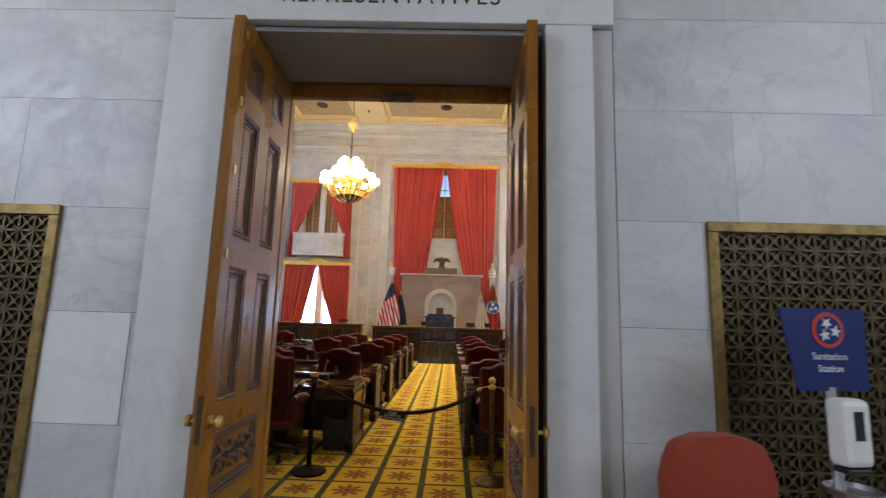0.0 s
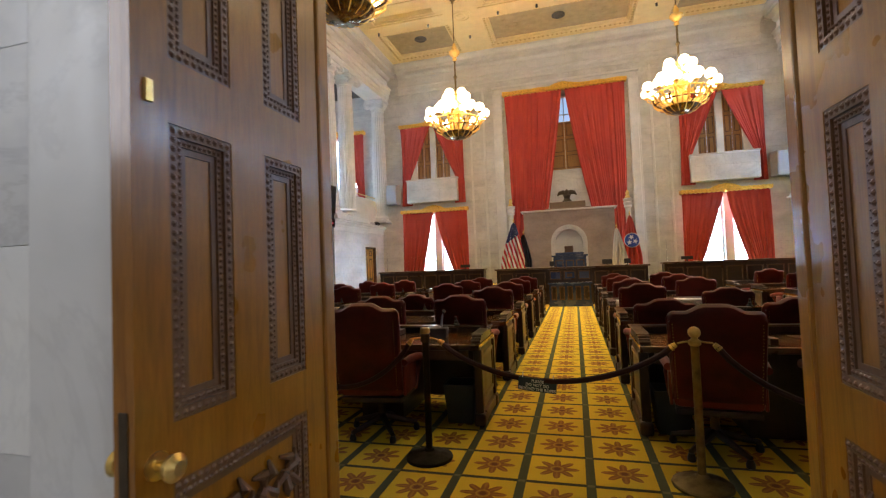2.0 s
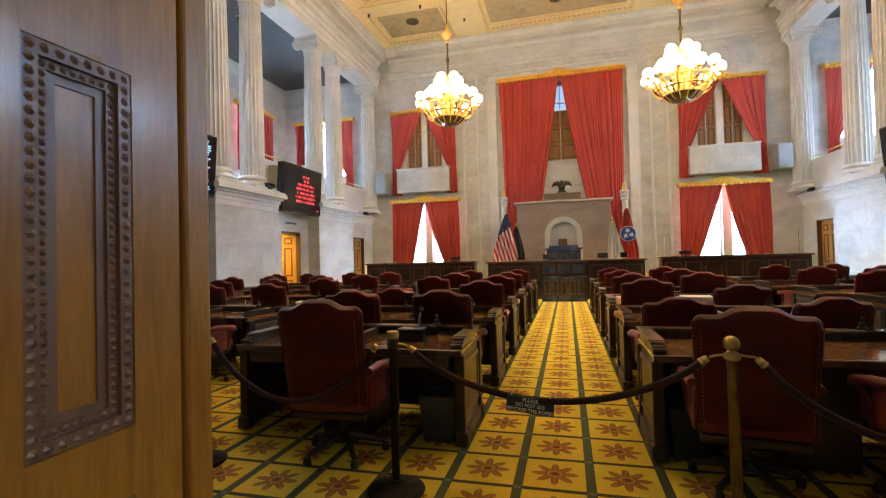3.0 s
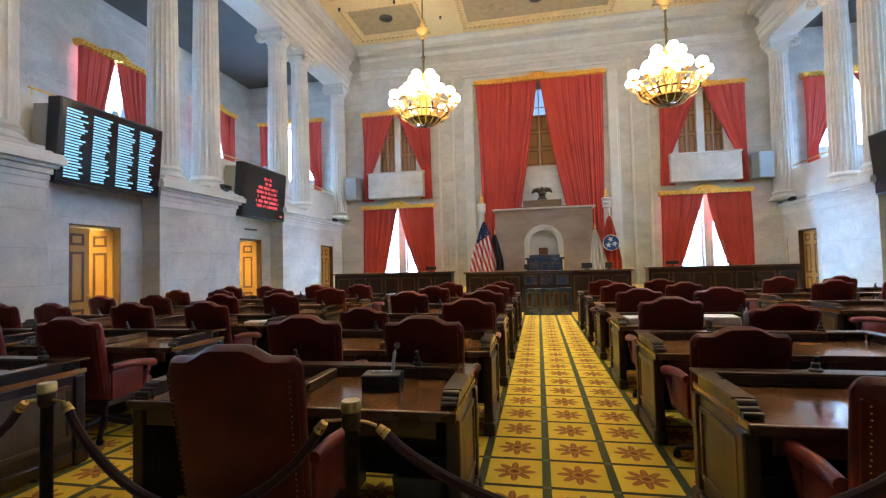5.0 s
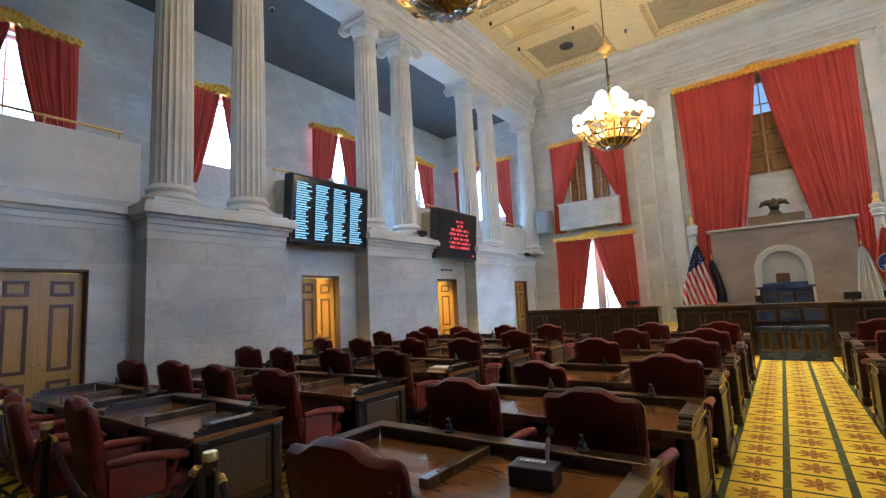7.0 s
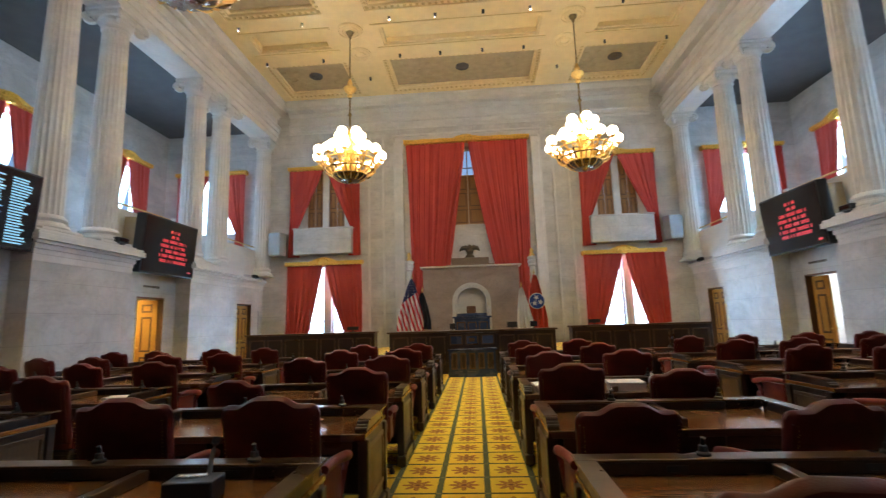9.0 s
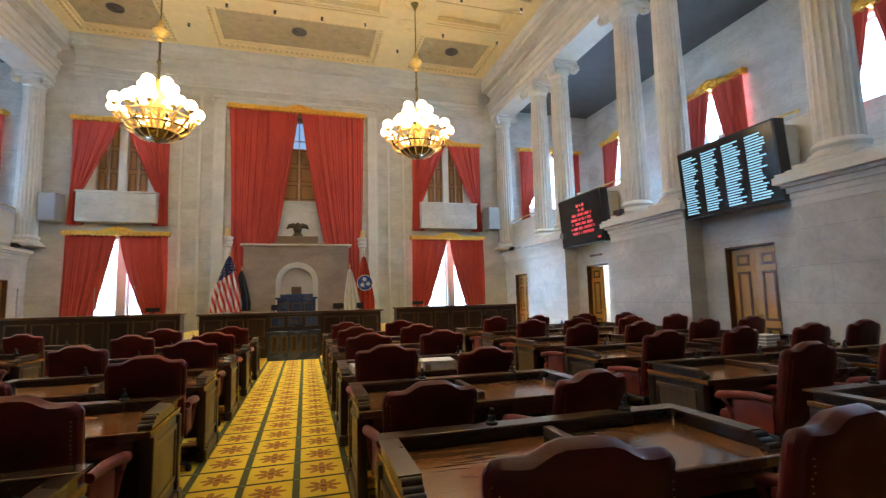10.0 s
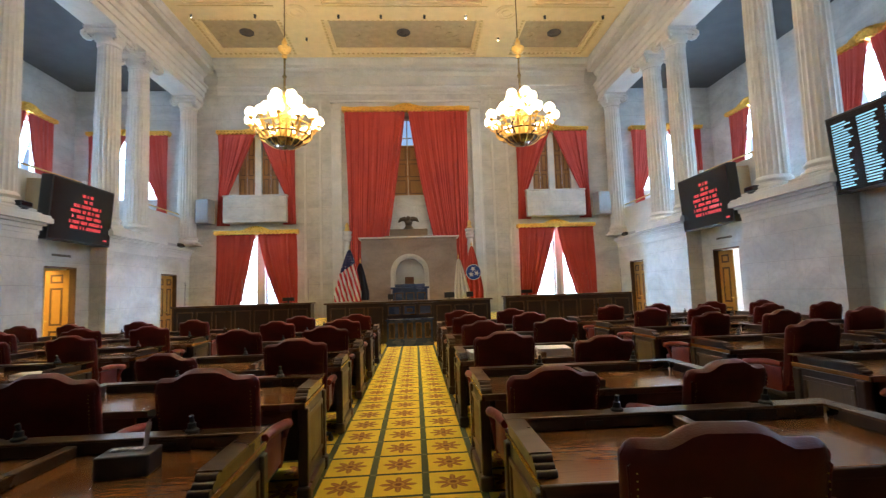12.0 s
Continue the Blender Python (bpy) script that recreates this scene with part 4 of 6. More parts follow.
        tube(sup, [(s * 0.30, 0.18, 0.585), (s * 0.29, 0.14, 0.52), (s * 0.275, 0.12, 0.42), (s * 0.26, 0.1, 0.345)], [0.024, 0.02, 0.022, 0.026], 8)
        part("arm_support", sup, ARM, arm, "", True)
        part("side_panel", boxed(*sorted((s * 0.262, s * 0.285)), -0.24, 0.10, 0.37, 0.60, 0.01), ARM, t, "", True)
    part("column", turned([(0.03, 0.12), (0.03, 0.3), (0.06, 0.318)], 12), DARK_METAL, t, "", True)
    for k in range(5):
        a = 2 * math.pi * k / 5 + 0.3
        c, s = math.cos(a), math.sin(a)
        leg = part("leg", piped([(0.02 * c, 0.02 * s, 0.14), (0.16 * c, 0.16 * s, 0.10), (0.29 * c, 0.29 * s, 0.068)], [0.03, 0.024, 0.018], 8), DESK_WOOD, t, "", True)
        part("caster", turned([(0.012, 0), (0.026, 0.008), (0.028, 0.03), (0.018, 0.06)], 10, (0.285 * c, 0.285 * s, 0)), BLACK, leg, "", True)
    return t


rng = random.Random(4)
the_desk = desk()
the_chair = chair()
low_chair = chair(0.525)
tall_chair = chair(0.65)
used_low = used_tall = False
used_desk = used_chair = False
CHAIR_BACK = 0.37     # from the chair's origin to the crown of its back


def put_chair(x, y_back, turn, dz=0.0):
    global used_chair, used_low, used_tall
    m = pose(x, y_back + CHAIR_BACK, 0, 0, 0, turn)
    if dz < 0:
        if used_low:
            return copy_thing(low_chair, m)
        low_chair.matrix_basis, used_low = m, True
        return low_chair
    if dz > 0:
        if used_tall:
            return copy_thing(tall_chair, m)
        tall_chair.matrix_basis, used_tall = m, True
        return tall_chair
    if used_chair:
        c = copy_thing(the_chair, m)
    else:
        the_chair.matrix_basis = m
        c, used_chair = the_chair, True
    return c


for side in (-1, 1):
    for b, cx in enumerate(BLOCKS):
        for r in range(ROWS):
            y = DESK_Y + PITCH * r
            m = pose(side * cx, y, 0)
            if used_desk:
                copy_thing(the_desk, m)
            else:
                the_desk.matrix_basis = m
                used_desk = True
            for k, dx in enumerate((-0.46, 0.46)):
                inner = (dx * side) < 0
                x, turn, yb = side * (cx + (-0.55 if inner else 0.44)) + rng.uniform(-0.03, 0.03), rng.uniform(-9, 9), y - 0.67 + rng.uniform(-0.05, 0.06)
                if r == 0 and b == 0:
                    if side < 0:
                        if inner:
                            continue
                        x, yb, turn = -1.44, 5.97, 4
                    else:
                        x, yb, turn = (1.07, 5.99, -8) if inner else (2.0, 5.98, 6)
                if r == 0 and b == 1 and side < 0:
                    x, yb, turn = (-4.02, 5.98, -6) if inner else (-4.72, 5.80, -12)
                put_chair(x, yb, turn, -0.08 if (side, b, r) == (1, 0, 1) or (b == 0 and r == 2 and not inner) else 0.045 if (side, b, r) == (-1, 0, 0) else 0.0)

mic_small = desk_microphone(pose(0, 0, 0))
first_mic = True
for side in (-1, 1):
    for b, cx in enumerate(BLOCKS):
        for r in range(ROWS):
            for dx in (-0.3, 0.55):
                m = pose(side * cx + dx, DESK_Y + PITCH * r + 0.71, RAIL + 0.0005)
                if first_mic:
                    mic_small.matrix_basis = m
                    first_mic = False
                else:
                    copy_thing(mic_small, m)
desk_microphone(pose(-1.12, DESK_Y + 0.38, DESK_TOP + 0.0005, 0, 0, 6), True)

# papers and a bottle on the desks
def paper_stack(x, y, w, d, n, turn, label):
    t = thing("papers", label, "papers", at=pose(x, y, DESK_TOP + 0.0005, 0, 0, turn))
    for i in range(n):
        s = part("sheet", boxed(-w / 2, w / 2, -d / 2, d / 2, i * 0.006, i * 0.006 + 0.0045), PAPER, t)
        s.rotation_euler[2] = radians(rng.uniform(-4, 4))
    return t


def bottle(x, y):
    t = thing("bottle", "small clear sanitiser bottle on a desk", "bottle", at=pose(x, y, DESK_TOP + 0.0005))
    part("body", turned([(0.03, 0), (0.034, 0.006), (0.034, 0.1), (0.026, 0.125), (0.012, 0.135)], 14), GREY_BOX, t, "", True)
    part("pump", turned([(0.013, 0.136), (0.013, 0.155), (0.005, 0.157), (0.005, 0.175)], 10), WHITE_PLASTIC, t, "", True)
    return t


# ---- stanchions, ropes and the sign ----
def stanchion(x, y, ball_top):
    label = "brass rope post with a ball finial" if ball_top else "dark rope post with a flat brass cap"
    t = thing("rope_post", label, "rope post", "rope posts", pose(x, y, 0))
    part("base", turned([(0.165, 0), (0.17, 0.012), (0.165, 0.022), (0.09, 0.045), (0.04, 0.06), (0.032, 0.075)], 28), BLACK_BRONZE if not ball_top else POST_BRASS, t, "", True)
    part("pole", turned([(0.024, 0.06), (0.024, 0.85), (0.03, 0.86)], 16), BLACK_BRONZE if not ball_top else POST_BRASS, t, "", True)
    if ball_top:
        part("collar", turned([(0.026, 0.835), (0.036, 0.845), (0.036, 0.865), (0.022, 0.875), (0.016, 0.885)], 16), BRASS, t, "", True)
        part("finial", ball(bmesh.new(), (0, 0, 0.915), 0.036, 18, 12), BRASS, t, "brass ball finial", True)
    else:
        part("collar", turned([(0.028, 0.83), (0.034, 0.84), (0.034, 0.885), (0.028, 0.89)], 16), DARK_METAL, t, "", True)
        part("cap", turned([(0.03, 0.89), (0.036, 0.895), (0.036, 0.925), (0.032, 0.932)], 18), BRASS, t, "flat brass cap", True)
    return t


LEFT_POSTS = [(-0.89, 5.90), (-2.35, 6.0), (-4.05, 5.82), (-5.7, 5.9)]
RIGHT_POSTS = [(0.85, 5.80), (2.55, 5.75), (4.2, 5.8), (5.8, 5.85)]
for i, (x, y) in enumerate(LEFT_POSTS):
    stanchion(x, y, False)
for x, y in RIGHT_POSTS:
    stanchion(x, y, True)


def rope(a, b, sag):
    t = thing("barrier_rope", "burgundy velvet barrier rope with brass hooks", "rope", "barrier ropes")
    a, b = Vector((*a, 0.86)), Vector((*b, 0.86))
    d = (b - a).normalized()
    p, q = a + 0.12 * d - Vector((0, 0, 0.03)), b - 0.12 * d - Vector((0, 0, 0.03))
    pts = []
    for i in range(25):
        k = i / 24
        pts.append(p.lerp(q, k) - Vector((0, 0, sag * (1 - (2 * k - 1) ** 2) ** 0.85)))
    part("rope", piped(pts, 0.019, 8), ROPE, t, "", True)
    for end, start, nxt in ((a, pts[0], pts[2]), (b, pts[-1], pts[-3])):
        out = (start - end).normalized()
        part("ferrule", piped([start - 0.022 * (nxt - start).normalized(), start + 0.02 * (nxt - start).normalized()], [0.015, 0.021], 10), BRASS, t, "brass rope end", True)
        part("hook", piped([end + 0.035 * d * (1 if end is a else -1), start.lerp(end, 0.45) + Vector((0, 0, 0.012)), start - 0.03 * (nxt - start).normalized()], 0.006, 6), BRASS, t, "", True)
    return t


rope(LEFT_POSTS[0], RIGHT_POSTS[0], 0.245)
for posts in (LEFT_POSTS, RIGHT_POSTS):
    for a, b in zip(posts, posts[1:]):
        rope(a, b, 0.36)


def letters(name, text, size, at, material, parent=None, depth=0.002, label="", align="CENTER", spacing=1.0, bold=0.0):
    cu = bpy.data.curves.new(name, "FONT")
    cu.body, cu.size, cu.extrude, cu.align_x, cu.align_y, cu.space_character, cu.offset = text, size, depth, align, "CENTER", spacing, bold
    tmp = bpy.data.objects.new(name, cu)
    scene.collection.objects.link(tmp)
    me = bpy.data.meshes.new_from_object(tmp.evaluated_get(bpy.context.evaluated_depsgraph_get()))
    bpy.data.objects.remove(tmp)
    me.materials.clear()
    me.materials.append(material)
    ob = new(name, me)
    ob.parent = parent
    ob.matrix_basis = at
    if label:
        ob["label"] = label
    return ob


sign = thing("rope_sign", "small dark sign hanging from the rope", "sign", at=pose(-0.10, 5.84, 0.562, 0, 6, 0))
part("board", boxed(-0.125, 0.125, -0.004, 0.004, -0.045, 0.04, 0.002), SIGN_SLATE, sign)
for i, (line, size) in enumerate((("PLEASE", 0.026), ("DO NOT GO", 0.026), ("BEYOND THE ROPES", 0.026))):
    letters("lettering", line, size, pose(0, -0.006, 0.022 - 0.026 * i, 90, 0, 0), SIGN_WHITE, sign, 0.0008, bold=0.0007)
for x in (-0.1, 0.1):
    part("hanger", piped([(x, 0, 0.038), (x, 0.01, 0.075)], 0.003, 6), STEEL, sign)


def waste_bin(x, y):
    t = thing("waste_bin", "grey plastic waste bin under a desk", "waste bin", at=pose(x, y, 0))
    bm = bmesh.new()
    lo, hi, d = 0.11, 0.14, 0.015
    for s in (-1, 1):
        for ax in (0, 1):
            q = [(-lo, 0.004), (lo, 0.004), (hi, 0.34), (-hi, 0.34)]
            vs = []
            for off in (0, -d):
                for u, z in q:
                    w = s * ((lo if z < 0.1 else hi) + off)
                    vs.append(bm.verts.new((u, w, z) if ax == 0 else (w, u, z)))
            for f in ((0, 1, 2, 3), (7, 6, 5, 4), (0, 4, 5, 1), (2, 6, 7, 3), (1, 5, 6, 2), (3, 7, 4, 0)):
                bm.faces.new([vs[i] for i in f])
    part("body", bm, BIN, t)
    part("bottom", boxed(-lo + 0.016, lo - 0.016, -lo + 0.016, lo - 0.016, 0.0, 0.012), BIN, t)
    return t


waste_bin(-0.84, DESK_Y + 0.22)
waste_bin(0.86, DESK_Y + 0.22)


# ---- chandeliers ----
def chandelier():
    t = thing("chandelier", "gilt brass chandelier with two tiers of lit globes", "chandelier", "globe chandeliers")
    part("rod", turned([(0.018, 9.1), (0.018, 10.88)], 10), POST_BRASS, t, "dark brass rod", True)
    part("canopy", turned([(0.02, 10.72), (0.05, 10.74), (0.05, 10.80), (0.09, 10.84), (0.13, 10.93), (0.14, 10.99)], 18), POST_BRASS, t, "dark brass ceiling canopy", True)
    part("crown", turned([(0.02, 8.62), (0.05, 8.64), (0.09, 8.70), (0.05, 8.76), (0.12, 8.82), (0.19, 8.90), (0.20, 8.97), (0.16, 9.0), (0.06, 9.04), (0.09, 9.12), (0.06, 9.2), (0.02, 9.3)], 20), LAMP_BRASS, t, "gilt brass crown", True)
    part("stem", turned([(0.03, 7.55), (0.035, 8.0), (0.07, 8.06), (0.03, 8.14), (0.03, 8.6), (0.05, 8.63)], 14), POST_BRASS, t, "", True)
    part("body", turned([(0.05, 6.05), (0.2, 6.15), (0.24, 6.3), (0.18, 6.45), (0.12, 6.6), (0.2, 6.72), (0.22, 6.82), (0.1, 6.95), (0.13, 7.06), (0.15, 7.15), (0.07, 7.25), (0.06, 7.5), (0.03, 7.56)], 20), LAMP_BRASS, t, "", True)
    part("bowl", turned([(0.02, 5.80), (0.06, 5.81), (0.09, 5.84), (0.24, 5.855), (0.38, 5.90), (0.48, 5.97), (0.53, 6.04), (0.50, 6.04), (0.45, 5.98), (0.36, 5.93), (0.22, 5.885), (0.03, 5.87)], 36), BOWL, t, "dark smoky metal bowl", True)
    for r, z, m in ((0.545, 6.05, LAMP_BRASS), (0.74, 6.20, BOWL), (0.86, 6.46, LAMP_BRASS)):
        part("hoop", piped([(r * math.cos(math.pi * k / 20), r * math.sin(math.pi * k / 20), z) for k in range(41)], 0.021, 6), m, t, "", True)
    for k in range(14):
        a = 2 * math.pi * k / 14 + 0.1
        c, s = math.cos(a), math.sin(a)
        c2, s2 = math.cos(a + math.pi / 14), math.sin(a + math.pi / 14)
        part("scroll", piped([(0.53 * c2, 0.53 * s2, 6.04), (0.66 * c2, 0.70 * s2, 6.10), (0.78 * c2, 0.78 * s2, 6.20), (0.81 * c2, 0.81 * s2, 6.32), (0.76 * c2, 0.78 * s2, 6.38), (0.72 * c2, 0.72 * s2, 6.32), (0.75 * c2, 0.75 * s2, 6.27)], [0.02, 0.024, 0.026, 0.024, 0.02, 0.016, 0.01], 6), BOWL if k % 2 else LAMP_BRASS, t, "curled scroll above the bowl's rim", True)
        part("gilt_leaf", piped([(0.54 * c, 0.54 * s, 6.05), (0.68 * c, 0.72 * s, 6.16), (0.80 * c, 0.80 * s, 6.34), (0.87 * c, 0.87 * s, 6.46), (0.93 * c, 0.93 * s, 6.48)], [0.012, 0.045, 0.04, 0.034, 0.008], 6), LAMP_BRASS, t)
        part("rib", piped([(0.30 * c, 0.30 * s, 5.865), (0.45 * c, 0.45 * s, 5.935), (0.535 * c, 0.535 * s, 6.04)], [0.006, 0.013, 0.013], 5), LAMP_BRASS, t)

    def lamp(a, radius, z, rise):
        c, s = math.cos(a), math.sin(a)
        pts = [(0.16 * c, 0.16 * s, z - rise), (0.5 * radius * c, 0.5 * radius * s, z - rise - 0.08), (0.84 * radius * c, 0.84 * radius * s, z - 0.34), (0.97 * radius * c, 0.97 * radius * s, z - 0.27), (radius * c, radius * s, z - 0.15)]
        arm = part("arm", piped(pts, [0.024, 0.024, 0.022, 0.02, 0.016], 6), LAMP_BRASS, t, "", True)
        part("cup", turned([(0.02, -0.19), (0.06, -0.18), (0.09, -0.13), (0.06, -0.115)], 12, (radius * c, radius * s, z)), LAMP_BRASS, arm, "", True)
        part("globe", ball(bmesh.new(), (radius * c, radius * s, z), 0.158, 16, 10), GLOBE_GLASS, arm, "lit milk glass globe", True)

    for k in range(12):
        lamp(2 * math.pi * k / 12 + 0.1, 0.99, 6.70 + (0.035 if k % 2 else -0.02), 0.22)
    for k in range(6):
        lamp(2 * math.pi * k / 6 + 0.3, 0.52, 7.08, 0.26)
    for k in range(5):
        lamp(2 * math.pi * k / 5 + 0.5, 0.36, 7.40, 0.22)
    return t


ch = chandelier()
for i, (x, y) in enumerate(CHANDELIERS):
    m = pose(x, y, 0, 0, 0, 37 * i)
    if i == 0:
        ch.matrix_basis = m
    else:
        copy_thing(ch, m)


# ---- the tall entrance doors ----
SUNK = 0.022


def carved_frame(bm, y0, y1, z0, z1, x, s, w):
    """Stepped panel moulding on a leaf face at x; s is the way it faces."""
    for k, (inset, out, ww) in enumerate(((0.0, SUNK - 0.002, w * 0.42), (w * 0.42, SUNK * 0.55, w * 0.3), (w * 0.72, SUNK * 0.3, w * 0.28))):
        a, b, c, d = y0 + inset, y1 - inset, z0 + inset, z1 - inset
        xs = sorted((x, x + s * out))
        box(bm, *xs, a, b, c, c + ww)
        box(bm, *xs, a, b, d - ww, d)
        box(bm, *xs, a, a + ww, c + ww, d - ww)
        box(bm, *xs, b - ww, b, c + ww, d - ww)


def beads(bm, y0, y1, z0, z1, x, s, pitch=0.021):
    """Small carved eggs along the moulding."""
    def egg(y, z):
        c = bm.verts.new((x + s * 0.006, y, z))
        r = pitch * 0.42
        ring = [bm.verts.new((x, y + r * math.cos(k * math.pi / 3), z + r * math.sin(k * math.pi / 3))) for k in range(6)]
        for k in range(6):
            bm.faces.new((c, ring[k], ring[(k + 1) % 6]))
    for z in (z0, z1):
        n = int((y1 - y0) / pitch)
        for i in range(n + 1):
            egg(y0 + (y1 - y0) * i / n, z)
    n = int((z1 - z0) / pitch)
    for i in range(1, n):
        for y in (y0, y1):
            egg(y, z0 + (z1 - z0) * i / n)


def tall_leaf(face, s, y0=3.405, y1=4.14):
    """One oak leaf standing open along the reveal; face is the x of the side towards the opening, s the way it faces."""
    t = thing("entrance_door", "tall golden oak door leaf with carved panels, standing open", "door", "entrance doors")
    body = face - s * 0.055
    cols = ((3.50, 3.70), (3.84, 4.03))
    rows = ((1.05, 1.72), (1.87, 2.54), (2.68, 2.90))
    panels = [(a, b, c, d) for a, b in cols for c, d in rows] + [(3.50, 4.03, 0.60, 0.92), (3.50, 3.72, 0.12, 0.50), (3.82, 4.03, 0.12, 0.50)]
    # a core, and stiles and rails before it, so that every panel lies sunk
    deep = face - s * SUNK
    part("leaf", wall_mesh("x", *sorted((deep, face)), y0, y1, 0.012, 3.04, panels), OAK, t)
    part("core", boxed(*sorted((body, deep - s * 0.0005)), y0, y1, 0.012, 3.04), OAK, t)
    for a, b, c, d in panels:
        bm = bmesh.new()
        carved_frame(bm, a + 0.001, b - 0.001, c + 0.001, d - 0.001, deep, s, 0.06)
        fr = part("panel_moulding", bm, OAK_DARK, t, "dark carved panel moulding")
        eggs = bmesh.new()
        beads(eggs, a + 0.013, b - 0.013, c + 0.013, d - 0.013, deep + s * (SUNK - 0.0015), s)
        part("egg_and_dart", eggs, OAK_DARK, fr)
        eggs = bmesh.new()
        beads(eggs, a + 0.036, b - 0.036, c + 0.036, d - 0.036, deep + s * (SUNK * 0.55 + 0.0005), s, 0.016)
        part("egg_and_dart", eggs, OAK_DARK, fr)
        part("inset", boxed(*sorted((deep, deep + s * 0.003)), a + 0.06, b - 0.06, c + 0.06, d - 0.06), OAK, fr)
    # carved foliage in the wide panel
    carve = bmesh.new()
    for k in range(4):
        yc = 3.60 + 0.11 * k
        for m in range(5):
            a = m * 1.25 + k
            p0 = (deep + s * 0.004, yc, 0.76)
            p1 = (deep + s * 0.022, yc + 0.035 * math.cos(a), 0.76 + 0.05 * math.sin(a))
            p2 = (deep + s * 0.009, yc + 0.062 * math.cos(a + 0.5), 0.76 + 0.075 * math.sin(a + 0.5))
            tube(carve, [p0, p1, p2], [0.012, 0.016, 0.005], 6)
    part("carved_foliage", carve, OAK_DARK, t, "carved leaf scrolls", True)
    # lock, knobs, latch bolts on the meeting edge
    part("lock_plate", boxed(*sorted((face - s * 0.04, face - s * 0.016)), y0 - 0.003, y0 - 0.0005, 0.88, 1.10, 0.001), DARK_METAL, t, "worn dark lock plate")
    for dx, sg in ((0.0, s), (-0.055, -s)):
        kx = face + (0 if dx == 0 else -s * 0.055)
        knob = bmesh.new()
        tube(knob, [(kx, y0 + 0.05, 0.975), (kx + sg * 0.03, y0 + 0.05, 0.975), (kx + sg * 0.036, y0 + 0.05, 0.975), (kx + sg * 0.05, y0 + 0.05, 0.975), (kx + sg * 0.062, y0 + 0.05, 0.975)], [0.011, 0.011, 0.026, 0.03, 0.016], 16)
        part("knob", knob, BRASS, t, "round brass knob", True)
        part("rose", piped([(kx, y0 + 0.05, 0.975), (kx + sg * 0.005, y0 + 0.05, 0.975)], 0.03, 18), BRASS, t)
    for z in (1.75, 2.18, 2.55, 2.92):
        part("latch", boxed(*sorted((face, face + s * 0.008)), y0 + 0.03, y0 + 0.05, z, z + 0.05, 0.002), BRASS, t, "small brass catch")
    for z in (0.3, 1.5, 2.75):
        part("hinge", piped([(face - s * 0.03, y1 + 0.006, z - 0.07), (face - s * 0.03, y1 + 0.006, z + 0.07)], 0.011, 8), BRASS, t)
    return t


tall_leaf(-0.69, 1)
tall_leaf(0.79, -1)
part_closer = thing("door_closer", "small dark door closer under the lintel", "door closer", at=pose(0.05, 4.08, 2.952))
part("body", boxed(-0.09, 0.09, -0.03, 0.055, -0.035, -0.001, 0.006), DARK_METAL, part_closer)


# ---- rostrum ----
# Blue window reflection painted into the dark wood of clerk's desk, bay and lectern.
SHEEN_WOOD = timber("blue_sheen_wood", (0.055, 0.080, 0.15), (0.030, 0.042, 0.08), 0.22, "x", 0.4)


def panelled_front(parent, x0, x1, z0, z1, y, count, material=DESK_WOOD):
    w = (x1 - x0) / count
    for i in range(count):
        a, b = x0 + i * w + 0.04, x0 + (i + 1) * w - 0.04
        fr = bmesh.new()
        for p in ((a, b, z0, z0 + 0.035), (a, b, z1 - 0.035, z1), (a, a + 0.035, z0 + 0.035, z1 - 0.035), (b - 0.035, b, z0 + 0.035, z1 - 0.035)):
            box(fr, p[0], p[1], y - 0.022, y - 0.001, p[2], p[3], 0.004)
        f = part("panel_frame", fr, DESK_EDGE, parent)
        part("inset", boxed(a + 0.036, b - 0.036, y - 0.008, y - 0.001, z0 + 0.036, z1 - 0.036), material, f)


r = thing("clerk_desk", "low panelled dark walnut clerk's desk before the rostrum", "desk")
part("body", boxed(-0.62, 0.62, 17.48, 18.0, 0.0, 0.68, 0.006), SHEEN_WOOD, r)
part("top", boxed(-0.66, 0.66, 17.43, 18.02, 0.682, 0.72, 0.008), SHEEN_WOOD, r)
part("plinth", boxed(-0.64, 0.64, 17.455, 17.478, 0.0, 0.14, 0.006), SHEEN_WOOD, r)
panelled_front(r, -0.6, 0.6, 0.2, 0.62, 17.48, 5)

r = thing("rostrum", "long dark walnut rostrum with carved central panels", "rostrum")
part("body", boxed(-2.36, 2.34, 18.25, 18.8, 0.0, 1.15, 0.006), DESK_WOOD, r)
part("top", boxed(-2.42, 2.40, 18.18, 18.86, 1.152, 1.20, 0.01), DESK_EDGE, r)
part("bay", boxed(-0.68, 0.68, 18.04, 18.248, 0.0, 1.13, 0.006), DESK_WOOD, r)
panelled_front(r, -0.66, 0.66, 0.80, 1.08, 18.04, 3, SHEEN_WOOD)
part("carved_boss", boxed(-0.08, 0.08, 18.018, 18.031, 0.89, 0.99, 0.006), DESK_EDGE, r)
panelled_front(r, -2.3, -0.72, 0.25, 1.05, 18.25, 3)
panelled_front(r, 0.72, 2.3, 0.25, 1.05, 18.25, 3)
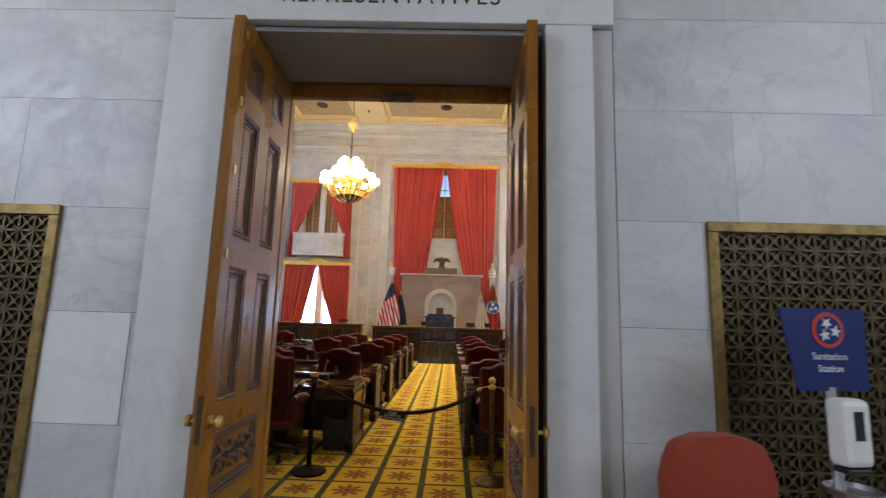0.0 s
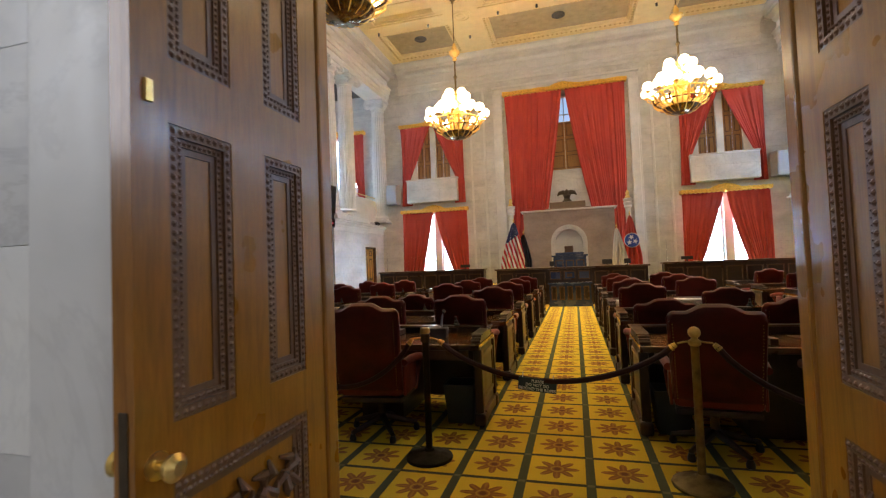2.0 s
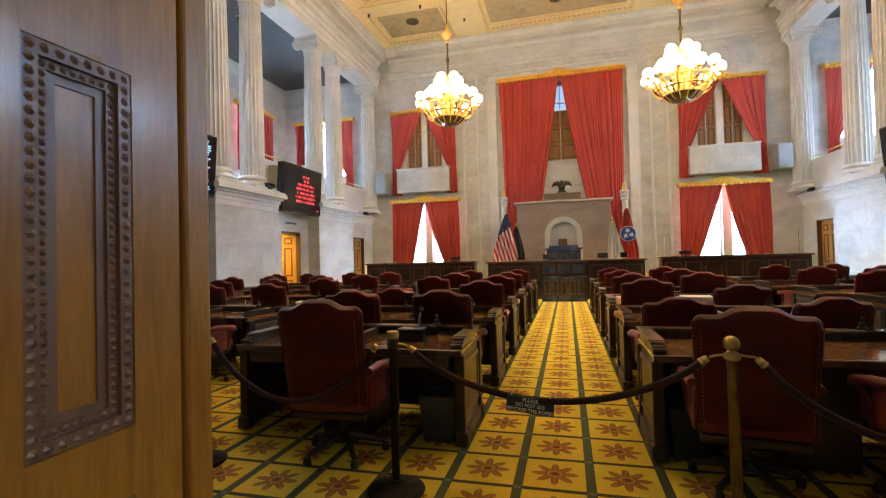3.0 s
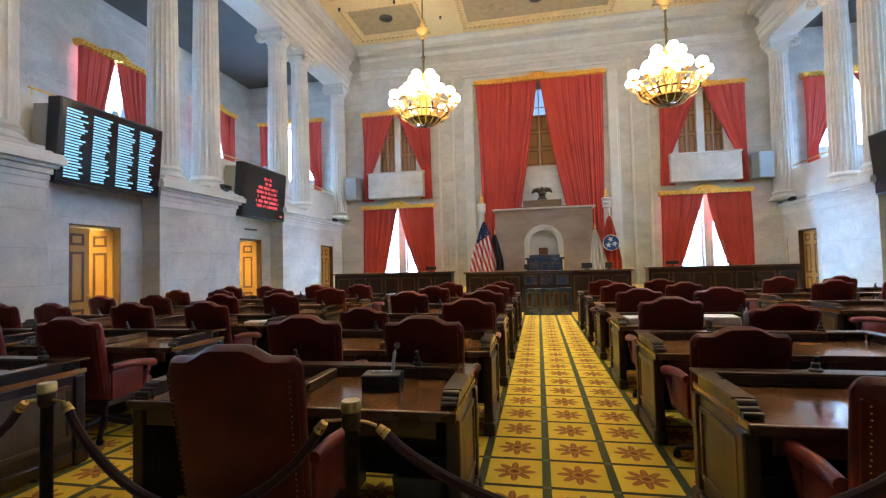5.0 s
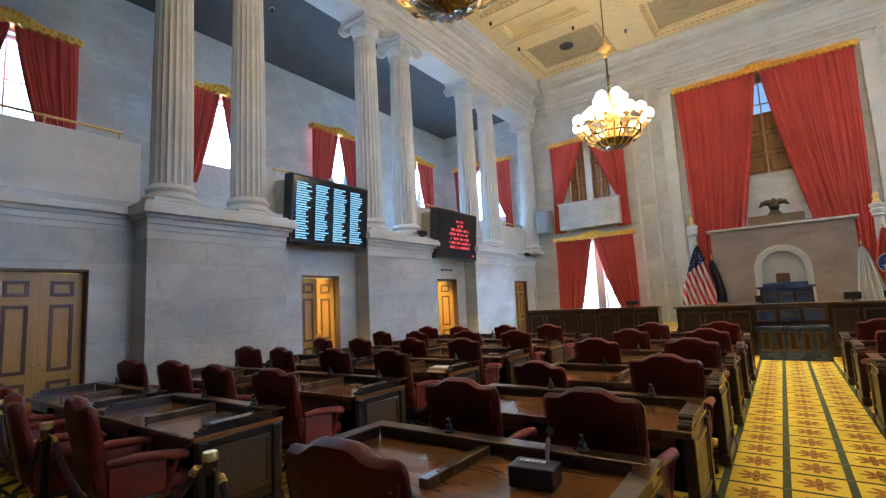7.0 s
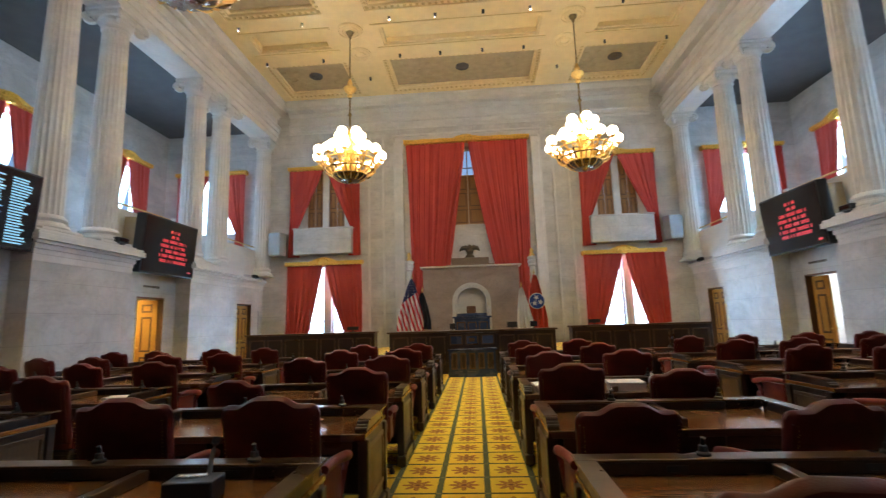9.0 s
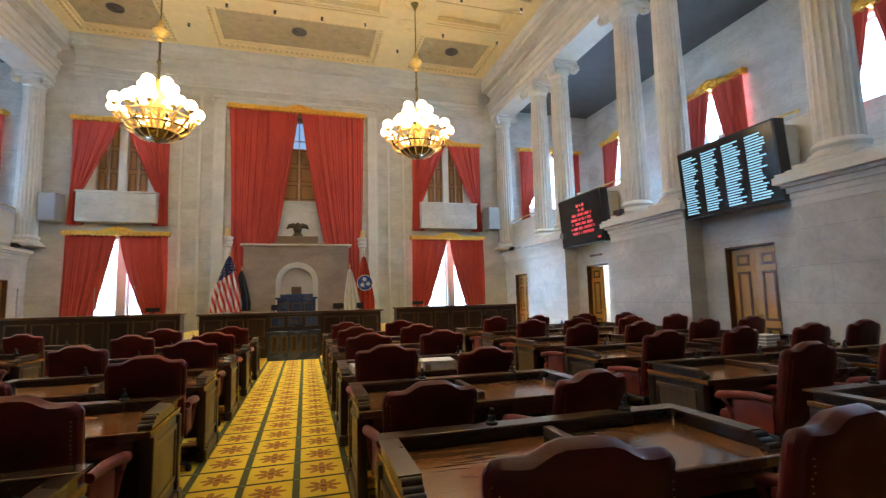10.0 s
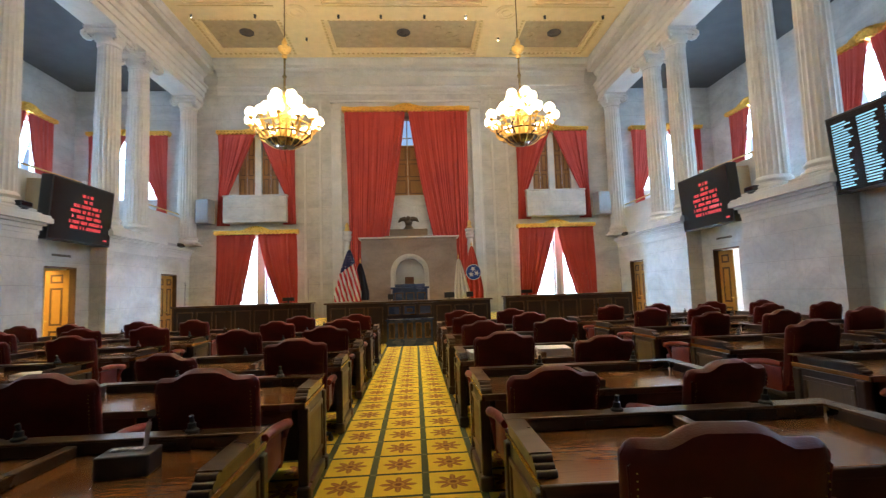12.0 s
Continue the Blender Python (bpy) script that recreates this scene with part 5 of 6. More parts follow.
for side in (-1, 1):
    r = thing("side_desk", "long dark walnut officers' desk by the end wall", "desk", "officers' desks")
    a, b = sorted((side * 2.82, side * 6.62))
    part("body", boxed(a, b, 18.35, 18.8, 0.0, 1.19, 0.006), DESK_WOOD, r)
    part("top", boxed(a - 0.04, b + 0.04, 18.28, 18.84, 1.192, 1.24, 0.01), DESK_EDGE, r)
    panelled_front(r, a + 0.05, b - 0.05, 0.25, 1.08, 18.35, 7)
    shield = thing("glass_shield", "clear glass shield panel on a desk", "glass panel")
    for k in range(2):
        u = a + (b - a) * (0.25 + 0.5 * k)
        part("pane", boxed(u - 0.8, u + 0.8, 18.70, 18.708, 1.25, 1.95), GLASS, shield)
        part("foot", boxed(u - 0.06, u + 0.06, 18.67, 18.74, 1.2405, 1.249), STEEL, shield)
        # Grey strips added to hide the glare of the pane's cut ends.
        for e in (-1, 1):
            part("edge_strip", boxed(*sorted((u + e * 0.801, u + e * 0.812)), 18.698, 18.710, 1.25, 1.95), GREY_BOX, shield)
    lamp = thing("desk_monitor", "small black monitor on the officers' desk", "monitor", at=pose(side * 3.5, 18.55, 1.2405))
    part("foot", boxed(-0.1, 0.1, -0.05, 0.05, 0, 0.012), BLACK, lamp)
    part("neck", boxed(-0.02, 0.02, -0.01, 0.01, 0.012, 0.08), BLACK, lamp)
    part("screen", boxed(-0.17, 0.17, -0.015, 0.01, 0.06, 0.16, 0.004), BLACK, lamp)

for x, w in ((1.17, 0.15), (1.78, 0.10), (-0.55, 0.08)):
    mon = thing("rostrum_monitor", "small dark monitor on the rostrum top", "monitor", "rostrum monitors", pose(x, 18.5, 1.2005))
    part("foot", boxed(-0.07, 0.07, -0.05, 0.05, 0, 0.012), BLACK, mon)
    part("neck", boxed(-0.015, 0.015, -0.01, 0.01, 0.012, 0.05), BLACK, mon)
    part("screen", boxed(-w, w, -0.015, 0.01, 0.045, 0.20, 0.004), BLACK, mon)
    part("display", boxed(-w + 0.015, w - 0.015, 0.0101, 0.012, 0.06, 0.185), SCREEN_GLASS, mon)

structure("dais_platform", boxed(-3.6, 3.6, 18.86, FAR - 0.45, 0.0, 0.55, 0.01), CARPET, "raised carpeted platform behind the rostrum", "platform")

r = thing("lectern", "dark wooden speaker's lectern on the platform, blue sheen in its colour", "lectern", at=pose(0, 20.6, 0.552))
part("body", boxed(-0.58, 0.58, -0.3, 0.3, 0, 1.0, 0.012), SHEEN_WOOD, r)
part("top", boxed(-0.64, 0.64, -0.36, 0.36, 1.002, 1.06, 0.012), SHEEN_WOOD, r)
part("reading_desk", boxed(-0.5, 0.5, -0.2, 0.2, 1.062, 1.16, 0.02), SHEEN_WOOD, r)
panelled_front(r, -0.55, 0.55, 0.12, 0.88, -0.3, 3, SHEEN_WOOD)
r = thing("speakers_chair", "tall dark chair behind the lectern", "chair", at=pose(-0.02, 21.0, 0.552))
part("seat", boxed(-0.26, 0.26, -0.2, 0.2, 0.4, 0.5, 0.03), LEATHER, r)
part("backrest", boxed(-0.16, 0.16, 0.12, 0.2, 0.502, 1.42, 0.03), OAK_DARK, r)
for sx in (-1, 1):
    for sy in (-1, 1):
        part("leg", boxed(sx * 0.22 - 0.025, sx * 0.22 + 0.025, sy * 0.15 - 0.025, sy * 0.15 + 0.025, 0.0, 0.398), DESK_WOOD, r)

# stone back-piece with an arched niche
ARCH_W, ARCH_SPRING, Y0, Y1 = 0.50, 2.12, 21.35, 21.95
bm = bmesh.new()
n = 16
arc = [(ARCH_W * math.cos(math.pi * i / n), ARCH_SPRING + ARCH_W * math.sin(math.pi * i / n)) for i in range(n + 1)]
right = [(ARCH_W, 0.55), (1.70, 0.55), (1.70, 3.30), (0.0, 3.30)] + [arc[i] for i in range(n // 2, -1, -1)]
outline(bm, right, Y0, Y1)
outline(bm, [(-x, z) for x, z in right][::-1], Y0, Y1)
BROWN_STONE = marble("dark_brown_marble", (0.20, 0.14, 0.09), (0.13, 0.09, 0.06), (0.09, 0.06, 0.05), 1.2, 0.35)
m = thing("stone_back_piece", "brown marble back-piece with an arched pale niche", "stone screen")
part("body", bm, STONE_PINK, m)
nb = [(0.497 * math.cos(math.pi * i / n), 2.11 + 0.497 * math.sin(math.pi * i / n)) for i in range(n + 1)]
part("niche_head", outline(bmesh.new(), nb, Y0 + 0.14, Y0 + 0.2), STONE_PLAIN, m, "pale stone niche head")
part("frieze", boxed(-1.70, 1.70, Y0, Y1, 3.302, 3.36), STONE_PINK, m)
part("cap", boxed(-1.80, 1.80, Y0 - 0.08, Y1 + 0.05, 3.362, 3.42, 0.012), STONE_PLAIN, m, "thin pale stone cap")
part("niche_back", boxed(-0.497, 0.497, Y0 + 0.14, Y0 + 0.2, 0.56, 2.11), STONE_PLAIN, m, "pale stone niche back")
for k, (r0, r1, out) in enumerate(((0.50, 0.58, 0.03), (0.585, 0.68, 0.055))):
    bm = bmesh.new()
    arc0 = [(r0 * math.cos(math.pi * i / n), ARCH_SPRING + r0 * math.sin(math.pi * i / n)) for i in range(n + 1)]
    arc1 = [(r1 * math.cos(math.pi * i / n), ARCH_SPRING + r1 * math.sin(math.pi * i / n)) for i in range(n + 1)]
    outline(bm, [(r0, 0.56), (r1, 0.56)] + arc1 + [(-r1, 0.56), (-r0, 0.56)] + arc0[::-1], Y0 - out, Y0 - 0.001)
    part("archivolt", bm, STONE_PLAIN, m, "pale carved arch moulding")
part("tablet", boxed(-0.68, 0.68, 21.45, 21.85, 3.422, 3.71, 0.02), BROWN_STONE, m, "dark brown marble tablet")
part("tablet_foot", boxed(-0.86, 0.86, 21.42, 21.88, 3.423, 3.47, 0.012), BROWN_STONE, m)

# bronze eagle with lowered spread wings, one plain mesh
bm = bmesh.new()
tube(bm, [(0, 21.62, 3.72), (0, 21.62, 3.85), (0, 21.6, 3.98), (0, 21.55, 4.12), (0, 21.5, 4.18)], [0.20, 0.11, 0.15, 0.10, 0.03], 12)
for s in (-1, 1):
    tube(bm, [(s * 0.04, 21.62, 4.04), (s * 0.16, 21.64, 4.10), (s * 0.28, 21.66, 4.08), (s * 0.37, 21.68, 3.98)], [0.10, 0.095, 0.075, 0.02], 8)
tagged(finish("eagle_statue", bm, DARK_METAL, True), "small dark bronze eagle on the stone back-piece", "statue")

for s in (-1, 1):
    p = thing("lamp_pillar", "grey stone lamp pillar with a banded capital", "pillar", "lamp pillars", pose(s * 2.2, 21.45, 0.552))
    part("shaft", turned([(0.14, 0), (0.14, 0.12), (0.11, 0.14), (0.10, 2.75)], 18), STONE_PLAIN, p, "", True)
    part("capital", turned([(0.10, 2.75), (0.15, 2.79), (0.13, 2.85), (0.16, 2.9), (0.16, 2.96), (0.13, 2.98), (0.17, 3.04), (0.17, 3.1), (0.12, 3.12)], 18), STONE_PLAIN, p, "", True)
    part("ornament", turned([(0.09, 3.121), (0.10, 3.16), (0.06, 3.24), (0.08, 3.32), (0.03, 3.42)], 14), BRASS, p, "brass ornament", True)


# ---- flags ----
def stripes_material(name):
    m = shader(name, (0.6, 0.05, 0.05), 0.8)
    nn = Nodes(m)
    s = nn.add("ShaderNodeSeparateXYZ")
    nn.link(nn.co, s.inputs[0])
    diag = nn.math("ADD", nn.math("MULTIPLY", s.outputs[0], 1.0), nn.math("MULTIPLY", s.outputs[2], 0.28))
    st = nn.math("GREATER_THAN", nn.math("FRACT", nn.math("ADD", nn.math("MULTIPLY", diag, 7.0), 50.0)), 0.5)
    c = nn.mix(st, (0.55, 0.03, 0.035), (0.72, 0.70, 0.66))
    v = nn.add("ShaderNodeTexVoronoi")
    v.inputs["Scale"].default_value, v.inputs["Randomness"].default_value = 11, 0.15
    nn.link(nn.co, v.inputs["Vector"])
    star = nn.math("LESS_THAN", v.outputs["Distance"], 0.24)
    blue = nn.mix(star, (0.02, 0.03, 0.11), (0.7, 0.7, 0.68))
    top = nn.math("GREATER_THAN", nn.math("SUBTRACT", s.outputs[2], nn.math("MULTIPLY", s.outputs[0], 0.7)), 1.78)
    nn.out(nn.mix(top, c, blue))
    return m


def flag(x, y, lean, material, label, width=0.72, height=1.75, top=2.42):
    t = thing("flag", label, "flag", at=pose(x, y, 0.552))
    part("base", turned([(0.16, 0), (0.16, 0.02), (0.05, 0.07), (0.03, 0.1)], 18), BRASS, t, "", True)
    part("pole", piped([(0, 0, 0.1), (lean * 0.25, 0, top + 0.03)], 0.014, 8), BRASS, t, "", True)
    part("finial", turned([(0.02, 0), (0.035, 0.03), (0.015, 0.08), (0.004, 0.16)], 10, (lean * 0.25, 0, top + 0.03)), BRASS, t, "", True)
    bm = bmesh.new()
    rows, cols = 18, 40
    grid = []
    for j in range(rows + 1):
        v = j / rows
        line = []
        spread = 0.10 + (width - 0.10) * min(1.0, v * 1.25) ** 0.8
        for i in range(cols + 1):
            u = i / cols - 0.5
            ph = u * 2 * math.pi * 4.0
            line.append(bm.verts.new((u * spread + lean * (0.25 - 0.32 * v) , -0.05 - 0.07 * math.sin(ph + v) * (0.5 + 0.5 * v) - 0.02 * math.sin(2.7 * ph), top - height * v - 0.10 * (0.25 - u * u) * v - 0.08 * abs(u))))
        grid.append(line)
    for j in range(rows):
        for i in range(cols):
            bm.faces.new((grid[j][i], grid[j][i + 1], grid[j + 1][i + 1], grid[j + 1][i]))
    part("cloth", bm, material, t, "", True)
    return t


flag(-2.12, 21.0, 0.25, stripes_material("striped_flag_cloth"), "draped red and white striped flag with starred blue canton", 0.92)
flag(-1.72, 21.2, 0.0, cloth("navy_flag_cloth", (0.012, 0.016, 0.04), (0.006, 0.008, 0.02)), "draped navy blue flag", 0.6, 1.25, 1.95)
flag(1.76, 20.72, -0.30, cloth("white_flag_cloth", (0.80, 0.77, 0.70), (0.66, 0.63, 0.55)), "draped white flag with gold fringe", 0.55, 1.4, 1.98)
state = flag(2.16, 20.9, 0.05, cloth("red_flag_cloth", (0.66, 0.07, 0.025), (0.48, 0.04, 0.016)), "draped red flag with a round blue three-star emblem", 0.74, 1.85)
BLUE_CLOTH = cloth("blue_flag_cloth", (0.03, 0.07, 0.30), (0.02, 0.05, 0.2))
WHITE_CLOTH = cloth("white_emblem_cloth", (0.74, 0.73, 0.70), (0.62, 0.61, 0.58))


def disc(name, r, y0, y1, material, parent, at):
    ob = part(name, outline(bmesh.new(), [(r * math.cos(2 * math.pi * k / 32), r * math.sin(2 * math.pi * k / 32)) for k in range(32)], y0, y1), material, parent)
    ob.matrix_basis = at
    return ob


def star(parent, cx, cz, r, y0, y1, material, turn=0.0):
    pts = []
    for k in range(10):
        a = math.pi / 2 + turn + math.pi * k / 5
        rr = r if k % 2 == 0 else 0.42 * r
        pts.append((cx + rr * math.cos(a), cz + rr * math.sin(a)))
    return part("star", outline(bmesh.new(), pts, y0, y1), material, parent)


d1 = disc("emblem", 0.27, -0.006, 0.0, WHITE_CLOTH, state, pose(0.04, -0.155, 1.50))
disc("emblem_field", 0.245, -0.012, -0.007, BLUE_CLOTH, d1, pose(0, 0, 0))
for a in (100, 220, 340):
    star(d1, 0.115 * math.cos(radians(a)), 0.115 * math.sin(radians(a)), 0.105, -0.018, -0.0125, WHITE_CLOTH, radians(a))


# ---- vote boards ----
def board(side, y0, y1, z0, z1, kind):
    """A wall screen between two piers, tilted a little towards the floor."""
    label = "large black vote board with columns of pale blue lines" if kind == "blue" else "large black message board with red lines"
    t = thing("vote_board", label, "display board", "wall boards")
    w, h = (y1 - y0) / 2, z1 - z0
    part("housing", boxed(-w, w, 0.0, 0.26, 0, h, 0.015), BLACK, t)
    part("face", boxed(-w + 0.04, w - 0.04, -0.008, -0.001, 0.04, h - 0.04), SCREEN_GLASS, t, "dark glass face")
    bars = random.Random(7 if kind == "blue" else 9)
    if kind == "blue":
        for c in range(4):
            x0 = -w + 0.12 + c * (2 * w - 0.2) / 4
            n = 24
            bm = bmesh.new()
            for i in range(n):
                z = 0.10 + i * (h - 0.24) / n
                ww = bars.uniform(0.24, 0.40)
                box(bm, x0, x0 + ww, -0.011, -0.0085, z, z + (h - 0.24) / n * 0.55)
            ob = part("lit_text", bm, SCREEN_BLUE, t, "pale blue lines of small text")
            ob["kind"] = "stuff"
    else:
        for i, ww in enumerate((0.45, 0.32, 1.0, 1.15, 1.05, 1.2, 1.1)):
            z = h - 0.36 - i * 0.135
            n = int(ww / 0.055)
            bm = bmesh.new()
            for k in range(n):
                if bars.random() < 0.14:
                    continue
                x = 0.12 - ww / 2 + k * ww / n
                box(bm, x, x + ww / n * 0.82, -0.011, -0.0085, z, z + 0.082)
            ob = part("lit_line", bm, SCREEN_RED, t, "line of small red text")
            ob["kind"] = "stuff"
    part("rear_casing", outline(bmesh.new(), [(0.262, 0.42), (0.38, 0.46), (0.50, 0.58), (0.57, 0.76), (0.585, 1.0), (0.585, h - 0.12), (0.262, h - 0.12)], -w + 0.02, w - 0.02, "yz"), TAN, t, "tan curved rear casing", True)
    part("sensor", boxed(-0.05, 0.05, 0.02, 0.10, h + 0.001, h + 0.08, 0.012), WHITE_PLASTIC, t, "small white sensor box")
    if kind == "red":
        part("lit_mark", boxed(w - 0.30, w - 0.16, -0.011, -0.0085, 0.13, 0.18), SCREEN_RED, t)
    for s in (-1, 1):
        part("bracket", boxed(s * 0.6 - 0.04, s * 0.6 + 0.04, 0.262, 0.50, 0.3, 0.4), DARK_METAL, t)
    t.matrix_basis = pose(side * (PIER - 0.07), (y0 + y1) / 2, z0, 0, 0, -90 * side) @ pose(0, 0, 0, 4.0, 0, 0)
    return t


for side in (-1, 1):
    board(side, 10.72, 12.94, 3.0, 4.47, "blue")
    board(side, 15.78, 18.0, 2.93, 4.44, "red")

# brass rails on the parapets
for side in (-1, 1):
    for y0, y1 in ((5.8, 7.9), (10.8, 12.9), (15.8, 17.9), (20.9, FAR - 0.05)):
        t = thing("parapet_rail", "polished brass rail on the gallery parapet", "rail", "gallery rails")
        x = side * (RECESS + 0.16)
        part("bar", piped([(x, y0, 4.72), (x, y1, 4.72)], 0.022, 10), BRASS, t, "", True)
        for y in (y0 + 0.05, (y0 + y1) / 2, y1 - 0.05):
            part("post", piped([(x, y, 4.578), (x, y, 4.70)], 0.014, 8), BRASS, t)

# loudspeakers by the end wall, small cameras on the pier cornices
for side in (-1, 1):
    t = thing("loudspeaker", "grey box loudspeaker mounted on the end wall", "loudspeaker", "wall loudspeakers", pose(side * 7.98, FAR - 0.32, 4.35, 0, 0, 12 * side))
    part("cabinet", boxed(-0.28, 0.28, -0.22, 0.22, 0, 0.95, 0.02), GREY_BOX, t)
    part("grille", boxed(-0.25, 0.25, -0.235, -0.221, 0.03, 0.92, 0.005), GREY_BOX, t)
    part("bracket", boxed(-0.06, 0.06, 0.221, 0.30, 0.4, 0.5), DARK_METAL, t)
    for y in (15.05, 22.4):
        t = thing("floodlight", "small black floodlight on the stone cornice", "floodlight", "cornice floodlights", pose(side * (PIER - 0.06 if y < 20 else RECESS - 0.06), y + 0.1 if y < 20 else y + 0.5, 3.502 if y < 20 else 3.382, 0, 0, -90 * side))
        part("foot", boxed(-0.05, 0.05, -0.05, 0.05, 0, 0.02, 0.004), BLACK, t)
        part("yoke", boxed(-0.12, 0.12, -0.012, 0.012, 0.02, 0.045), BLACK, t)
        head = part("head", boxed(-0.17, 0.17, -0.07, 0.08, 0.046, 0.17, 0.02), BLACK, t, "black lamp housing")
        part("lens", boxed(-0.14, 0.14, -0.075, -0.071, 0.07, 0.15), SCREEN_GLASS, head)

# ---- side doors ----
CORRIDOR = paint("corridor_paint", (0.74, 0.60, 0.32), 0.7, 0.08, 4)
CORRIDOR_WHITE = paint("white_corridor_paint", (0.80, 0.80, 0.78), 0.7, 0.05, 4)
for side, name in ((-1, "west"), (1, "east")):
    structure("wall_corridor_" + name, boxed(*sorted((side * 11.2, side * 11.35)), FRONT_IN, FAR, 0, 3.38), CORRIDOR if side < 0 else CORRIDOR_WHITE, "plain painted corridor wall", "wall")


def side_leaf(t, hinge_y, way, turn, w=0.53, h=2.31):
    """A door leaf hinged at hinge_y; way +1 or -1 is where it reaches along y when shut; turn opens it into the corridor."""
    leaf = part("leaf", boxed(0, w, -0.022, 0.022, 0.012, h, 0.004), SIDE_OAK, t)
    leaf.matrix_basis = pose(0, hinge_y, 0, 0, 0, 90 * way + turn)
    for z0, z1 in ((0.15, 0.75), (0.88, 1.85), (1.97, 2.2)):
        for f in (-1, 1):
            fr = bmesh.new()
            a, b = 0.12, w - 0.12
            for p in ((a, b, z0, z0 + 0.05), (a, b, z1 - 0.05, z1), (a, a + 0.05, z0 + 0.05, z1 - 0.05), (b - 0.05, b, z0 + 0.05, z1 - 0.05)):
                box(fr, p[0], p[1], *sorted((f * 0.0225, f * 0.034)), p[2], p[3], 0.004)
            part("panel_moulding", fr, OAK_DARK, leaf, "dark panel moulding")
    for f in (-1, 1):
        part("knob", piped([(w - 0.05, f * 0.0225, 1.0), (w - 0.05, f * 0.05, 1.0), (w - 0.05, f * 0.058, 1.0), (w - 0.05, f * 0.08, 1.0)], [0.01, 0.01, 0.024, 0.016], 12), BRASS, leaf, "brass knob", True)
    return leaf


num = 1
for side in (-1, 1):
    for i, c in enumerate(DOORS):
        ajar = (side < 0 and i in (1, 2)) or (side > 0 and i == 2)
        t = thing("door_%d" % num, "oak double door standing ajar in the stone wall" if ajar else "closed golden oak double door in the stone wall", "door")
        t["kind"] = "structure"
        num += 1
        for y0, y1, z0, z1 in ((c - 0.548, c - 0.532, 0, 2.368), (c + 0.532, c + 0.548, 0, 2.368), (c - 0.531, c + 0.531, 2.335, 2.368)):
            part("door_frame", boxed(*sorted((side * -0.165, side * 0.08)), y0, y1, z0, z1), OAK_DARK, t)
        if ajar:
            side_leaf(t, c + 0.53, -1, -80 if side < 0 else 3)
            side_leaf(t, c - 0.53, 1, -86 if side > 0 else 2 if i == 1 else 84)
        else:
            side_leaf(t, c - 0.53, 1, 0)
            side_leaf(t, c + 0.53, -1, 0)
        t.matrix_basis = pose(side * (RECESS + 0.17), 0, 0)
        if i == 2:
            s = thing("door_sign", "small lettered strip above a side door", "sign", at=pose(side * (RECESS - 0.004), c, 2.62, 0, 0, -90 * side))
            for k in range(9):
                part("letter_bar", boxed(-0.32 + k * 0.072, -0.27 + k * 0.072, -0.006, 0.0, 0.0, 0.06), DARK_METAL, s)


# Unseen glowing panels, added so the ajar doorways look lit from inside.
def corridor_light(x, y, colour, power):
    t = thing("corridor_light", "added square corridor ceiling light, out of view", "ceiling light", "corridor lights", pose(x, y, 3.38))
    part("frame", boxed(-0.3, 0.3, -0.3, 0.3, -0.03, -0.001, 0.005), WHITE_PLASTIC, t)
    part("diffuser", boxed(-0.26, 0.26, -0.26, 0.26, -0.036, -0.031), shader("lit_diffuser", (1, 1, 1), 0.4, 0, power, colour), t)


for y in (10.9, 16.0):
    corridor_light(-9.75, y, (1.0, 0.74, 0.30), 260)
corridor_light(10.3, 18.9, (0.95, 0.97, 1.0), 320)

# papers and the bottle
paper_stack(0.86, DESK_Y + 2 * PITCH + 0.30, 0.22, 0.3, 12, 4, "white papers lying on a desk")
paper_stack(1.70, DESK_Y + 2 * PITCH + 0.26, 0.36, 0.32, 14, -6, "open white book and papers on a desk")
books = thing("binder_stack", "stack of three white binders on a desk", "binders", at=pose(6.56, DESK_Y + 2 * PITCH + 0.27, DESK_TOP + 0.0005, 0, 0, 3))
for i in range(3):
    b = part("binder", boxed(-0.14, 0.14, -0.11, 0.11, i * 0.047, i * 0.047 + 0.006, 0.002), PAPER, books)
    part("pages", boxed(-0.132, 0.136, -0.105, 0.105, i * 0.047 + 0.0062, i * 0.047 + 0.039), GREY_BOX, b, "grey page edges")
    part("cover", boxed(-0.14, 0.14, -0.11, 0.11, i * 0.047 + 0.0392, i * 0.047 + 0.0465, 0.002), PAPER, b)
paper_stack(-4.0, DESK_Y + 2 * PITCH + 0.4, 0.3, 0.22, 3, 12, "white papers lying on a desk")
bottle(1.97, DESK_Y + 2 * PITCH + 0.22)

# ---- hall side of the doorway ----
bm = bmesh.new()
for x0, x1 in ((-1.14, JAMB_L), (JAMB_R + 0.005, 1.16)):
    box(bm, x0, x1, FRONT_OUT - 0.045, FRONT_OUT + 0.019, 0, 3.083, 0.006)
box(bm, -1.14, 1.275, FRONT_OUT - 0.045, FRONT_OUT + 0.019, 3.085, 3.45, 0.006)
structure("trim_doorway_surround", bm, marble("surround_marble", (0.66, 0.66, 0.67), (0.55, 0.56, 0.58), (0.42, 0.42, 0.44), 0.7, 0.4), "flat pale marble surround of the doorway", "door surround")
# Flat strip; the shade of its recess is put into a darker marble.
bm = boxed(1.162, 1.275, FRONT_OUT - 0.006, FRONT_OUT + 0.018, 0, 3.082)
structure("trim_margin", bm, marble("shaded_margin_marble", (0.50, 0.49, 0.49), (0.42, 0.41, 0.41), (0.34, 0.33, 0.33), 0.9, 0.45), "narrow marble margin beside the surround, darkened for its recess shade", "margin strip")
